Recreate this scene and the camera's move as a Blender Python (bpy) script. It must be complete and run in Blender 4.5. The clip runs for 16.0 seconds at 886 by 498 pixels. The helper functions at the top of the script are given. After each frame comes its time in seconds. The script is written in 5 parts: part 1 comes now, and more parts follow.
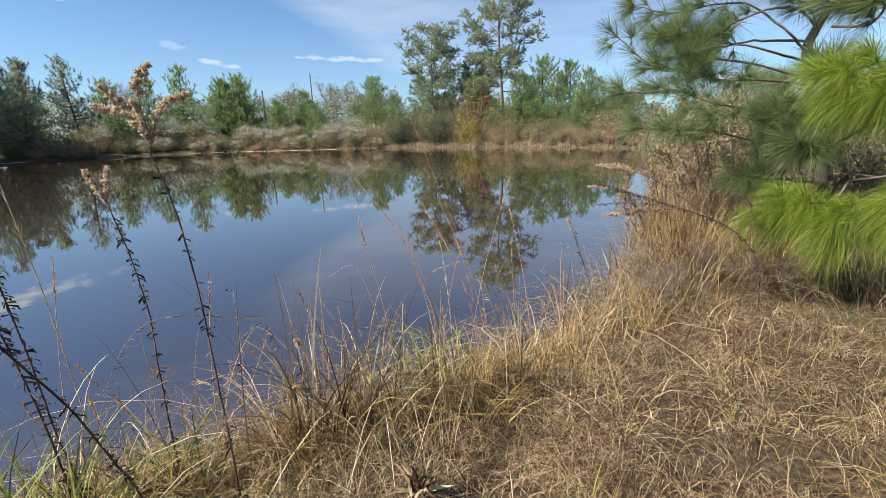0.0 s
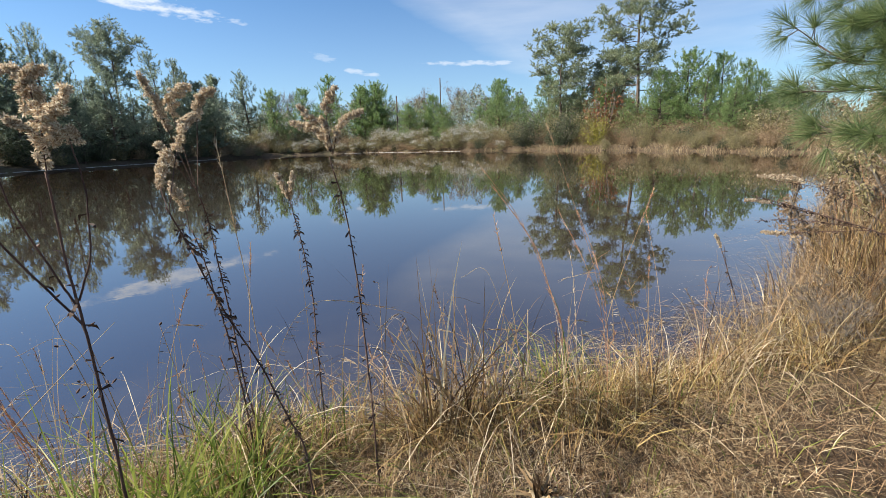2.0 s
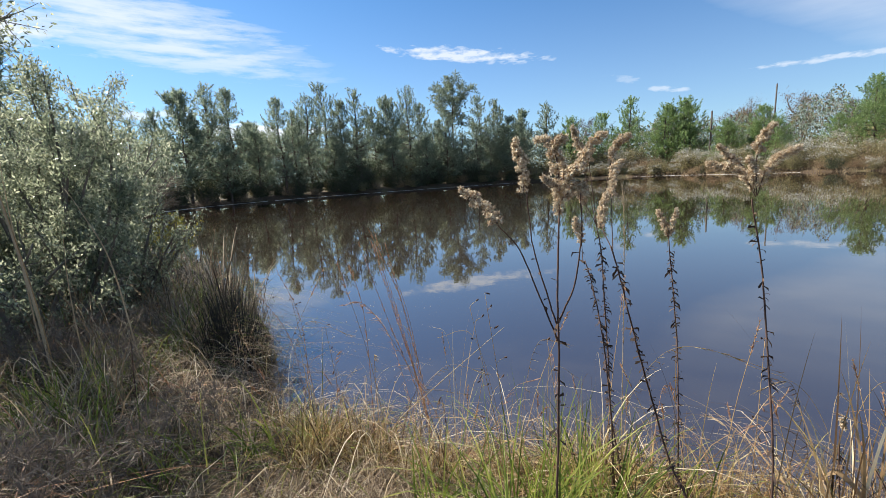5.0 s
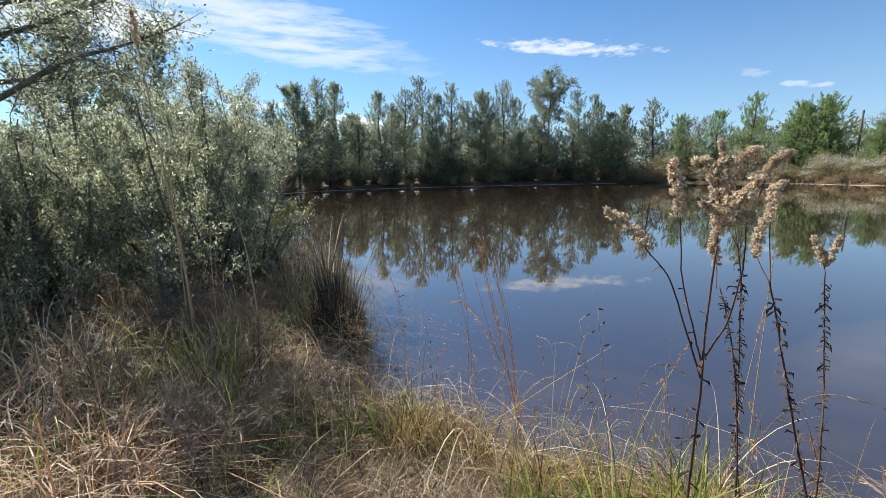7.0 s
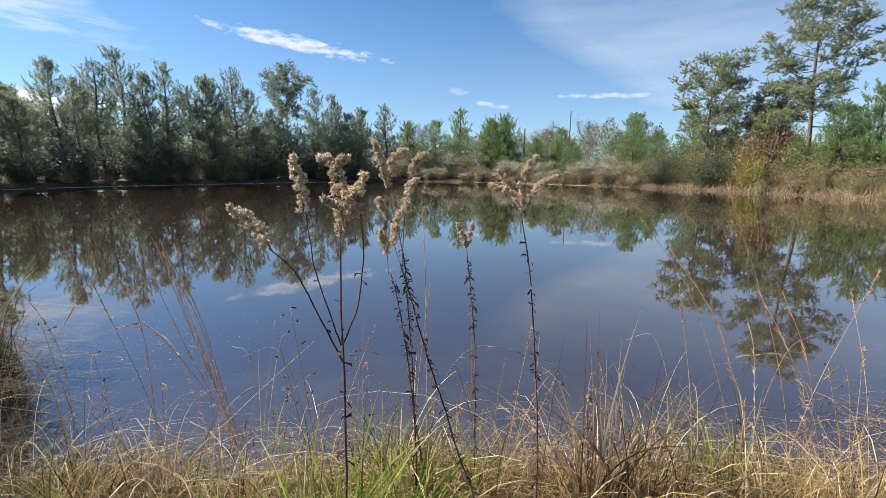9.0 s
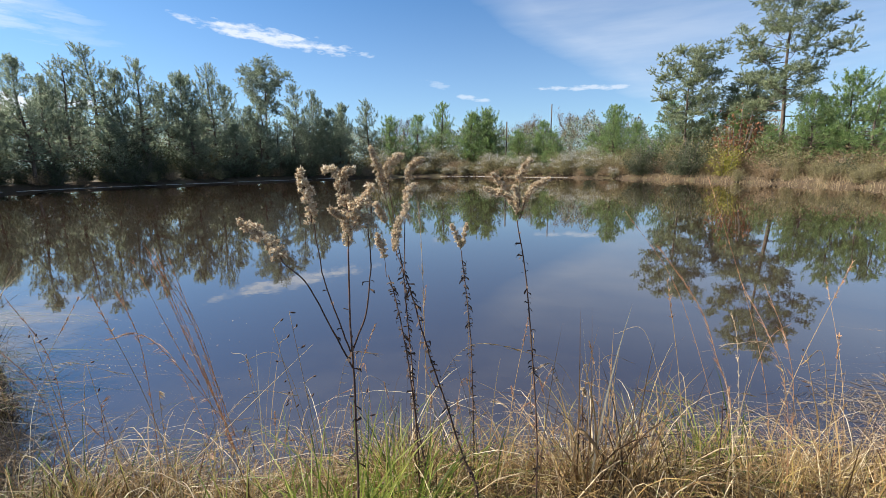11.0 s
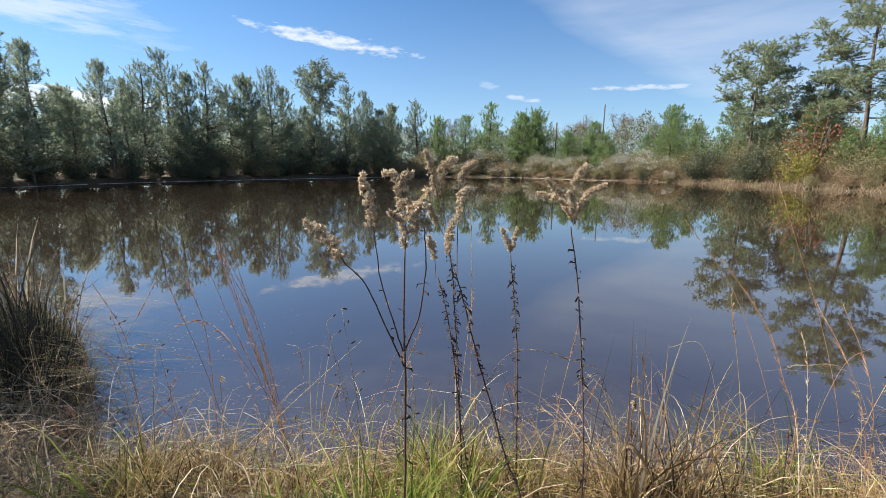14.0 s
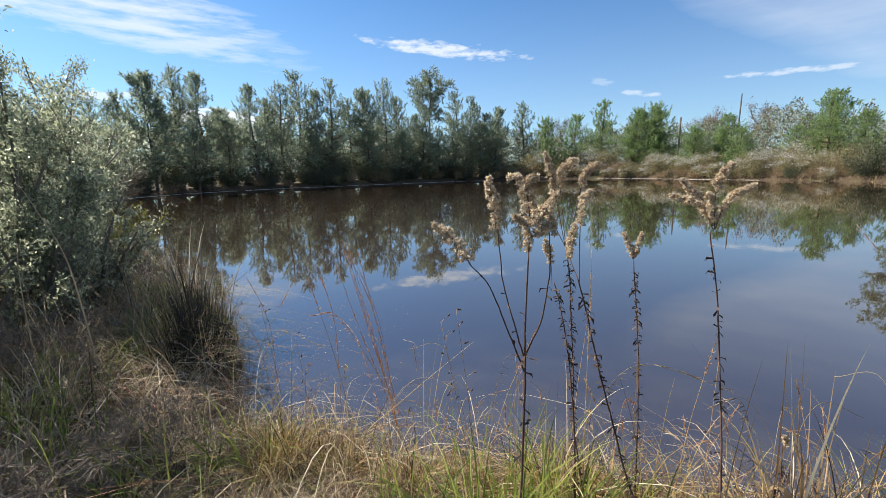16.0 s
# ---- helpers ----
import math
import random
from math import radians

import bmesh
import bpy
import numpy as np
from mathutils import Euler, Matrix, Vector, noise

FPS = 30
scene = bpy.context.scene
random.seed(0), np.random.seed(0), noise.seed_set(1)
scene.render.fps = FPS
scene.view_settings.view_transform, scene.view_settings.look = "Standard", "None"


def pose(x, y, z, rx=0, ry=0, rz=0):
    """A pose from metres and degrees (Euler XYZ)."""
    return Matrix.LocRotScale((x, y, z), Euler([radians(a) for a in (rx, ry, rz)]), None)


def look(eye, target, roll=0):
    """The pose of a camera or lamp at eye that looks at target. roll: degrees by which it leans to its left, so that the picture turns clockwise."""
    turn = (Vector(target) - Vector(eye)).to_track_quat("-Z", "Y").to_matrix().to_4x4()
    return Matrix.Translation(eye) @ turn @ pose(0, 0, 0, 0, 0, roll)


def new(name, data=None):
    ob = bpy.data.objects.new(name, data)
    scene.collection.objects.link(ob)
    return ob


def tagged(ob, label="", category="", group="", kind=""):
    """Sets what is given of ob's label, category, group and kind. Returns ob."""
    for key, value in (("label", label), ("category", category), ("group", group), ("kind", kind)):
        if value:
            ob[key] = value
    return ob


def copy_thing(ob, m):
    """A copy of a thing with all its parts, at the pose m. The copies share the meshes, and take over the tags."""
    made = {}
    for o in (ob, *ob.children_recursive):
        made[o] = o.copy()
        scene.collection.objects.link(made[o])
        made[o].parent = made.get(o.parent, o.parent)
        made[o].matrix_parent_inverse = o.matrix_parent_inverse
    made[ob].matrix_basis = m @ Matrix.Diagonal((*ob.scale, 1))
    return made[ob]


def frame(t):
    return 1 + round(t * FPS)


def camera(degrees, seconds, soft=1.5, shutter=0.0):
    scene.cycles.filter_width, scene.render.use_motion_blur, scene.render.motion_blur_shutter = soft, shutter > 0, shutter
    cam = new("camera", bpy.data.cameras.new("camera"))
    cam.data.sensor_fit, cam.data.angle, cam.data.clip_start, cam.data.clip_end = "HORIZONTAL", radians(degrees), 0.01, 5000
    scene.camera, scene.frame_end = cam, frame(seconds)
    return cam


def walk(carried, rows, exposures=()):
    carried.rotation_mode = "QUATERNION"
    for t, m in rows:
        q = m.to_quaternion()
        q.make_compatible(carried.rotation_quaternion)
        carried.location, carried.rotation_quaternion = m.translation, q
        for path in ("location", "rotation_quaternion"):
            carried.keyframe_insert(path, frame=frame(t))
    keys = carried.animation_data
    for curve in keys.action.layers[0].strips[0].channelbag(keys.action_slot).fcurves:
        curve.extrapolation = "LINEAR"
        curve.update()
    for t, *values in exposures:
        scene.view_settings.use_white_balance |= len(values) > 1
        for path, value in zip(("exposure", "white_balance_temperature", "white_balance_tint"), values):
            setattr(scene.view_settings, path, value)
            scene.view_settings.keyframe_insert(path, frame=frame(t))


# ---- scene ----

# ---------------------------------------------------------------- camera
cam = camera(92.43, 16.0, soft=0.45)
# seconds, x, y, z, heading to the left of +y, pitch, roll
ROWS = [
    (0, 0.454, 0.453, 1.790, -39.68, -15.29, -1.91),
    (0.5, 0.446, 0.451, 1.790, -36.97, -15.29, -2.03),
    (1, 0.426, 0.457, 1.794, -33.33, -15.08, -1.56),
    (1.5, 0.391, 0.465, 1.807, -28.46, -14.85, -1.62),
    (2, 0.352, 0.455, 1.826, -23.81, -14.51, -1.95),
    (2.5, 0.312, 0.453, 1.862, -18.77, -13.82, -2.54),
    (3, 0.259, 0.452, 1.882, -13.87, -13.06, -2.67),
    (3.5, 0.161, 0.474, 1.900, -5.98, -11.86, -3.28),
    (4, 0.065, 0.483, 1.912, 2.32, -10.89, -3.84),
    (4.5, -0.008, 0.480, 1.906, 8.83, -10.11, -3.78),
    (5, -0.067, 0.453, 1.912, 13.34, -9.86, -3.12),
    (5.2, -0.092, 0.438, 1.922, 15.63, -9.65, -3.04),
    (5.72, -0.140, 0.452, 1.932, 20.74, -9.85, -2.59),
    (6.25, -0.178, 0.431, 1.948, 24.68, -10.01, -1.61),
    (6.78, -0.197, 0.409, 1.963, 25.60, -10.16, -0.64),
    (7.3, -0.186, 0.424, 1.973, 21.65, -10.36, -0.19),
    (7.5, -0.160, 0.436, 1.970, 18.17, -10.45, 0.40),
    (8, -0.067, 0.471, 1.964, 6.72, -10.65, -0.11),
    (8.5, 0.044, 0.500, 1.963, -4.55, -10.42, 0.89),
    (9, 0.080, 0.491, 1.961, -8.30, -10.48, 0.50),
    (9.62, 0.069, 0.487, 1.968, -9.89, -10.61, 0.33),
    (10.25, 0.048, 0.479, 1.983, -10.48, -10.89, -0.08),
    (10.88, 0.027, 0.470, 1.998, -10.44, -11.17, -0.48),
    (11.5, 0.017, 0.466, 2.005, -10.10, -11.30, -0.66),
    (12, 0.014, 0.465, 2.008, -9.53, -11.32, -0.42),
    (12.5, -0.011, 0.456, 2.028, -8.01, -11.18, 0.04),
    (13, -0.010, 0.448, 2.022, -6.11, -11.11, 0.24),
    (13.5, -0.010, 0.455, 2.020, -5.08, -11.08, 0.42),
    (14, -0.007, 0.464, 2.014, -4.38, -11.16, 0.32),
    (14.5, -0.007, 0.460, 2.017, -4.03, -11.34, 0.42),
    (15, -0.012, 0.438, 2.031, 0.45, -11.27, -0.46),
    (15.5, -0.054, 0.438, 2.032, 8.22, -10.94, -1.41),
    (16, -0.059, 0.455, 2.016, 9.80, -10.66, -1.06),
]


def aim(x, y, z, heading, pitch, roll):
    h, p = radians(heading), radians(pitch)
    way = Vector((-math.sin(h) * math.cos(p), math.cos(h) * math.cos(p), math.sin(p)))
    eye = Vector((x, y, z))
    return look(eye, eye + way, roll)


walk(cam, [(r[0], aim(*r[1:])) for r in ROWS])

# ---------------------------------------------------------------- sky, clouds and sun
SUN_HEADING, SUN_HEIGHT = 71, 42          # degrees to the left of +y, above the horizon
scene.view_settings.exposure = 1.05

world = bpy.data.worlds.new("sky")
scene.world = world
world.use_nodes = True
wt = world.node_tree
wt.nodes.clear()


def wmath(op, a, b=None, c=None, clamp=False):
    n = wt.nodes.new("ShaderNodeMath")
    n.operation, n.use_clamp = op, clamp
    for i, v in enumerate((a, b, c)):
        if v is None:
            continue
        if isinstance(v, (int, float)):
            n.inputs[i].default_value = v
        else:
            wt.links.new(v, n.inputs[i])
    return n.outputs[0]


sky = wt.nodes.new("ShaderNodeTexSky")
sky.sky_type = "NISHITA"
sky.sun_disc = False
sky.sun_elevation = radians(SUN_HEIGHT)
sky.sun_rotation = radians(-SUN_HEADING)
sky.air_density, sky.dust_density, sky.ozone_density = 1.0, 0.3, 1.5

coords = wt.nodes.new("ShaderNodeTexCoord")
split = wt.nodes.new("ShaderNodeSeparateXYZ")
wt.links.new(coords.outputs["Generated"], split.inputs[0])
dx, dy, dz = split.outputs
heading = wmath("MULTIPLY", wmath("ARCTAN2", wmath("MULTIPLY", dx, -1.0), dy), 57.2958)
height = wmath("MULTIPLY", wmath("ARCSINE", dz), 57.2958)
join = wt.nodes.new("ShaderNodeCombineXYZ")
wt.links.new(heading, join.inputs[0])
wt.links.new(wmath("MULTIPLY", height, 3.0), join.inputs[1])


def wnoise(scale, detail, rough, lo, hi, tilt=0.0, stretch=1.0):
    m = wt.nodes.new("ShaderNodeMapping")
    m.inputs["Rotation"].default_value = (0, 0, radians(tilt))
    m.inputs["Scale"].default_value = (1.0, stretch, 1.0)
    wt.links.new(join.outputs[0], m.inputs[0])
    n = wt.nodes.new("ShaderNodeTexNoise")
    n.inputs["Scale"].default_value = scale
    n.inputs["Detail"].default_value = detail
    n.inputs["Roughness"].default_value = rough
    wt.links.new(m.outputs[0], n.inputs["Vector"])
    r = wt.nodes.new("ShaderNodeMapRange")
    r.interpolation_type = "SMOOTHSTEP"
    r.inputs[1].default_value, r.inputs[2].default_value = lo, hi
    wt.links.new(n.outputs[0], r.inputs[0])
    return r.outputs[0]


def streak(h0, e0, long, wide, tilt, warp, strength, hard=1.0):
    """A cloud: an ellipse on the sky (heading, height, half lengths in degrees, tilt) with torn edges."""
    a = wmath("SUBTRACT", heading, h0)
    b = wmath("SUBTRACT", height, e0)
    c, s = math.cos(radians(tilt)), math.sin(radians(tilt))
    u = wmath("ADD", wmath("MULTIPLY", a, c / long), wmath("MULTIPLY", b, s / long))
    v = wmath("ADD", wmath("MULTIPLY", a, -s / wide), wmath("MULTIPLY", b, c / wide))
    q = wmath("ADD", wmath("MULTIPLY", u, u), wmath("MULTIPLY", v, v))
    q = wmath("ADD", q, wmath("MULTIPLY", wmath("SUBTRACT", warp, 0.5), 1.6))
    m = wmath("MULTIPLY", wmath("SUBTRACT", 1.0, q), hard, clamp=True)
    return wmath("MULTIPLY", m, strength)


fine = wnoise(0.45, 9, 0.62, 0.25, 0.75)
broad = wnoise(0.10, 8, 0.6, 0.3, 0.72, 14, 1.2)
wisps = wnoise(0.13, 8, 0.6, 0.38, 0.75, -8, 2.2)
clouds = streak(9.6, 14.5, 10.5, 0.95, 6, fine, 0.8, 0.9)        # the bright long cloud
# a thin veil right of a slanting edge, brightest along that edge
edge = wmath("ADD", wmath("MULTIPLY", wmath("ADD", heading, 23.0), -0.59), wmath("MULTIPLY", wmath("SUBTRACT", height, 13.1), 0.81))
edge = wmath("ADD", edge, wmath("MULTIPLY", wmath("SUBTRACT", wnoise(0.05, 5, 0.5, 0.2, 0.8), 0.5), 3.0))
rise = wmath("DIVIDE", wmath("ADD", edge, 0.8), 4.5, clamp=True)
fade = wmath("ADD", wmath("MULTIPLY", wmath("EXPONENT", wmath("DIVIDE", edge, -9.0)), 0.16, clamp=True), 0.26)
haze = wmath("MULTIPLY", wmath("MULTIPLY", rise, fade), wmath("ADD", wmath("MULTIPLY", wnoise(0.07, 7, 0.55, 0.25, 0.75, 36, 2.5), 0.5), 0.72))
haze = wmath("MULTIPLY", haze, wmath("SUBTRACT", 1.0, wmath("DIVIDE", wmath("SUBTRACT", height, 15.0), 11.0, clamp=True)))
clouds = wmath("MAXIMUM", clouds, haze)
for more in (
    streak(-10.0, 9.9, 2.8, 0.5, 10, fine, 0.35, 0.9),
    streak(-14.3, 8.25, 3.0, 0.42, 10, fine, 0.55, 1.0),
    streak(-28.3, 8.95, 7.0, 0.36, 2, fine, 0.6, 1.0),
    streak(46.0, 16.6, 17.0, 3.6, 10, wisps, 0.8, 0.55),
    streak(36.0, 15.0, 14.0, 2.2, 14, broad, 0.35, 0.6),
    streak(46.5, 8.0, 6.5, 0.5, -3, fine, 0.7, 1.2),
    streak(72.0, 22.0, 22.0, 14.0, 0, broad, 0.9, 1.2),
    streak(36.0, 6.2, 9.0, 1.3, 0, fine, 0.95, 1.4),
    wmath("MULTIPLY", wmath("ADD", wmath("MULTIPLY", broad, 0.22), 0.07), wmath("DIVIDE", wmath("SUBTRACT", height, 20.0), 14.0, clamp=True)),
):
    clouds = wmath("MAXIMUM", clouds, more)
# a pale veil towards the horizon
veil = wmath("MULTIPLY", wmath("POWER", wmath("SUBTRACT", 1.0, wmath("DIVIDE", height, 26.0, clamp=True), clamp=True), 1.6), 0.32)
cover = wmath("MAXIMUM", clouds, veil, clamp=True)
blend = wt.nodes.new("ShaderNodeMix")
blend.data_type = "RGBA"
wt.links.new(cover, blend.inputs["Factor"])
tint = wt.nodes.new("ShaderNodeMix")
tint.data_type, tint.blend_type = "RGBA", "MULTIPLY"
tint.inputs["Factor"].default_value = 1.0
wt.links.new(sky.outputs[0], tint.inputs[6])
tint.inputs[7].default_value = (0.57, 1.0, 1.36, 1)
wt.links.new(tint.outputs[2], blend.inputs[6])
blend.inputs[7].default_value = (9.0, 9.5, 10.2, 1)
back = wt.nodes.new("ShaderNodeBackground")
back.inputs[1].default_value = 0.0525
wt.links.new(blend.outputs[2], back.inputs[0])
wt.links.new(back.outputs[0], wt.nodes.new("ShaderNodeOutputWorld").inputs[0])

sun = new("sun", bpy.data.lights.new("sun", "SUN"))
sun.data.energy, sun.data.angle, sun.data.color = 5.0, radians(0.55), (1.0, 0.93, 0.82)
sh, se = radians(SUN_HEADING), radians(SUN_HEIGHT)
SUN_WAY = Vector((-math.sin(sh) * math.cos(se), math.cos(sh) * math.cos(se), math.sin(se)))
sun.matrix_world = look(SUN_WAY * 50, (0, 0, 0))

# ---------------------------------------------------------------- materials
def shader(name, rough=0.8):
    m = bpy.data.materials.new(name)
    m.use_nodes = True
    t = m.node_tree
    b = t.nodes["Principled BSDF"]
    b.inputs["Roughness"].default_value = rough
    return m, t, b


def ramp(t, source, stops):
    r = t.nodes.new("ShaderNodeValToRGB")
    while len(r.color_ramp.elements) < len(stops):
        r.color_ramp.elements.new(0.5)
    for e, (at, c) in zip(r.color_ramp.elements, stops):
        e.position, e.color = at, (*c, 1)
    t.links.new(source, r.inputs[0])
    return r.outputs[0]


def noise_of(t, scale, detail=6, rough=0.6, space="Object", stretch=(1, 1, 1)):
    c = t.nodes.new("ShaderNodeTexCoord")
    m = t.nodes.new("ShaderNodeMapping")
    m.inputs["Scale"].default_value = stretch
    t.links.new(c.outputs[space], m.inputs[0])
    n = t.nodes.new("ShaderNodeTexNoise")
    n.inputs["Scale"].default_value, n.inputs["Detail"].default_value, n.inputs["Roughness"].default_value = scale, detail, rough
    t.links.new(m.outputs[0], n.inputs["Vector"])
    return n.outputs[0]


def mixed(t, a, b, factor, how="MIX"):
    n = t.nodes.new("ShaderNodeMix")
    n.data_type, n.blend_type = "RGBA", how
    if isinstance(factor, (int, float)):
        n.inputs["Factor"].default_value = factor
    else:
        t.links.new(factor, n.inputs["Factor"])
    for socket, v in ((n.inputs[6], a), (n.inputs[7], b)):
        if isinstance(v, tuple):
            socket.default_value = (*v, 1)
        else:
            t.links.new(v, socket)
    return n.outputs[2]


def bumped(t, b, source, strength, distance=0.01):
    n = t.nodes.new("ShaderNodeBump")
    n.inputs["Strength"].default_value, n.inputs["Distance"].default_value = strength, distance
    t.links.new(source, n.inputs["Height"])
    t.links.new(n.outputs[0], b.inputs["Normal"])


def leafy(name, stops, through_light=0.3, rough=0.55, patch=1.0, dull=0.25, shine=0.35):
    """Leaves, needles and blades: a colour for each piece, patches of tone, some light let through."""
    m, t, b = shader(name, rough)
    g = t.nodes.new("ShaderNodeNewGeometry")
    col = ramp(t, g.outputs["Random Per Island"], stops)
    tone = ramp(t, noise_of(t, patch, 4, 0.6), [(0.3, (1 - dull,) * 3), (0.7, (1 + 0.0,) * 3)])
    col = mixed(t, col, tone, 1.0, "MULTIPLY")
    t.links.new(col, b.inputs["Base Color"])
    b.inputs["Specular IOR Level"].default_value = shine
    tr = t.nodes.new("ShaderNodeBsdfTranslucent")
    t.links.new(col, tr.inputs[0])
    mx = t.nodes.new("ShaderNodeMixShader")
    mx.inputs[0].default_value = through_light
    t.links.new(b.outputs[0], mx.inputs[1])
    t.links.new(tr.outputs[0], mx.inputs[2])
    t.links.new(mx.outputs[0], t.nodes["Material Output"].inputs[0])
    return m


def bark(name, dark, light, scale=12, relief=0.6):
    m, t, b = shader(name, 0.9)
    n = noise_of(t, scale, 7, 0.65, stretch=(1, 1, 0.3))
    t.links.new(ramp(t, n, [(0.35, dark), (0.65, light)]), b.inputs["Base Color"])
    bumped(t, b, n, relief, 0.02)
    return m


M_WATER, t, b = shader("pond_water", 0.9)
big = noise_of(t, 0.12, 4, 0.5)
t.links.new(ramp(t, big, [(0.35, (0.030, 0.020, 0.0135)), (0.7, (0.042, 0.0285, 0.0195))]), b.inputs["Base Color"])
b.inputs["Specular IOR Level"].default_value = 0.0
swell = t.nodes.new("ShaderNodeMath")
swell.operation = "MULTIPLY_ADD"
t.links.new(noise_of(t, 1.6, 2, 0.4, stretch=(1.0, 0.6, 1.0)), swell.inputs[0])
swell.inputs[1].default_value = 1.0
t.links.new(noise_of(t, 7.0, 2, 0.5), swell.inputs[2])
bumped(t, b, swell.outputs[0], 0.026, 0.012)
gloss = t.nodes.new("ShaderNodeBsdfGlossy")
gloss.inputs["Roughness"].default_value = 0.015
gloss.inputs["Color"].default_value = (0.97, 0.97, 0.97, 1)
t.links.new(b.inputs["Normal"].links[0].from_socket, gloss.inputs["Normal"])
film = t.nodes.new("ShaderNodeFresnel")
film.inputs["IOR"].default_value = 1.45
share = t.nodes.new("ShaderNodeMath")
share.operation, share.use_clamp = "MULTIPLY_ADD", True
t.links.new(film.outputs[0], share.inputs[0])
share.inputs[1].default_value, share.inputs[2].default_value = 0.85, 0.21
sheet = t.nodes.new("ShaderNodeMixShader")
t.links.new(share.outputs[0], sheet.inputs[0])
t.links.new(b.outputs[0], sheet.inputs[1])
t.links.new(gloss.outputs[0], sheet.inputs[2])
t.links.new(sheet.outputs[0], t.nodes["Material Output"].inputs[0])

M_GROUND, t, b = shader("bank_soil_and_straw", 0.95)
g1, g2 = noise_of(t, 0.35, 5, 0.6), noise_of(t, 38, 8, 0.7)
straw = ramp(t, g2, [(0.3, (0.018, 0.012, 0.007)), (0.52, (0.075, 0.048, 0.026)), (0.8, (0.27, 0.185, 0.10))])
green = ramp(t, g2, [(0.3, (0.04, 0.045, 0.018)), (0.7, (0.20, 0.19, 0.07))])
t.links.new(mixed(t, straw, green, ramp(t, g1, [(0.5, (0, 0, 0)), (0.7, (0.6, 0.6, 0.6))])), b.inputs["Base Color"])
bumped(t, b, g2, 0.8, 0.03)

PINE_FAR = leafy("pine_needles_dull", [(0, (0.11, 0.15, 0.105)), (0.55, (0.26, 0.32, 0.22)), (1, (0.52, 0.57, 0.42))], 0.6, 0.5, 0.5)
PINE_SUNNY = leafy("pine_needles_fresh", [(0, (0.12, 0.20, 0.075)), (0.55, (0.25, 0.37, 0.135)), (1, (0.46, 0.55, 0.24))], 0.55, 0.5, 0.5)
PINE_TALL = leafy("pine_needles_old", [(0, (0.15, 0.19, 0.11)), (0.55, (0.32, 0.37, 0.215)), (1, (0.54, 0.57, 0.36))], 0.6, 0.5, 0.4)
# one pine, two needle colours: sunlight painted into the first, the second kept dimmer
PINE_NEAR_LIT = leafy("pine_needles_painted_sunlit", [(0, (0.09, 0.15, 0.015)), (0.55, (0.24, 0.34, 0.035)), (1, (0.46, 0.50, 0.10))], 0.45, 0.42, 2.0)
PINE_NEAR_DIM = leafy("pine_needles_painted_dim", [(0, (0.08, 0.125, 0.05)), (0.55, (0.17, 0.24, 0.09)), (1, (0.34, 0.39, 0.18))], 0.5, 0.42, 2.0)
# dark green leaves; on the shaded shore this dark tone also stands in for shade
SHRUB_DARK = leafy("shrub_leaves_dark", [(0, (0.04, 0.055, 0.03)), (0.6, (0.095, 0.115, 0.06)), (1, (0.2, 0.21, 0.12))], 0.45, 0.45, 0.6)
SHRUB_OLIVE = leafy("shrub_leaves_olive", [(0, (0.15, 0.14, 0.07)), (0.6, (0.32, 0.285, 0.145)), (1, (0.50, 0.43, 0.25))], 0.45, 0.7, 0.6, shine=0.15)
SHRUB_BROWN = leafy("shrub_twigs_brown", [(0, (0.19, 0.13, 0.08)), (0.6, (0.38, 0.27, 0.165)), (1, (0.52, 0.40, 0.26))], 0.42, 0.8, 0.6, shine=0.1)
SHRUB_WHITE = leafy("shrub_seed_fluff", [(0, (0.20, 0.19, 0.12)), (0.4, (0.48, 0.47, 0.39)), (1, (0.75, 0.73, 0.67))], 0.2, 0.9, 0.8)
SHRUB_YELLOW = leafy("shrub_leaves_yellow", [(0, (0.17, 0.18, 0.03)), (0.6, (0.33, 0.30, 0.055)), (1, (0.45, 0.38, 0.09))], 0.35, 0.6, 0.8)
SHRUB_RED = leafy("leaves_rust_red", [(0, (0.13, 0.05, 0.025)), (0.6, (0.28, 0.12, 0.06)), (1, (0.38, 0.22, 0.11))], 0.3, 0.7, 0.8)
AUTUMN = leafy("thin_autumn_leaves", [(0, (0.13, 0.088, 0.055)), (0.6, (0.27, 0.185, 0.115)), (1, (0.40, 0.29, 0.18))], 0.4, 0.9, 0.5, shine=0.05)
TWIGS_GREY = leafy("bare_twigs_grey", [(0, (0.12, 0.095, 0.075)), (1, (0.28, 0.23, 0.18))], 0.1, 0.9, 0.6)
MYRTLE = leafy("waxy_small_leaves", [(0, (0.14, 0.165, 0.11)), (0.6, (0.32, 0.36, 0.235)), (1, (0.58, 0.59, 0.43))], 0.66, 0.24, 1.5)
STRAW = leafy("dead_grass_tan", [(0, (0.03, 0.017, 0.009)), (0.3, (0.19, 0.108, 0.05)), (0.62, (0.52, 0.35, 0.18)), (1, (0.95, 0.79, 0.52))], 0.2, 0.6, 3.2, 0.6)
STRAW_GREY = leafy("dead_grass_grey", [(0, (0.04, 0.028, 0.02)), (0.5, (0.33, 0.24, 0.155)), (1, (0.9, 0.78, 0.58))], 0.35, 0.65, 1.4, 0.35)
STRAW_BROWN = leafy("dead_grass_thatch", [(0, (0.03, 0.018, 0.01)), (0.5, (0.115, 0.07, 0.036)), (1, (0.42, 0.28, 0.155))], 0.08, 0.7, 1.4, 0.4)
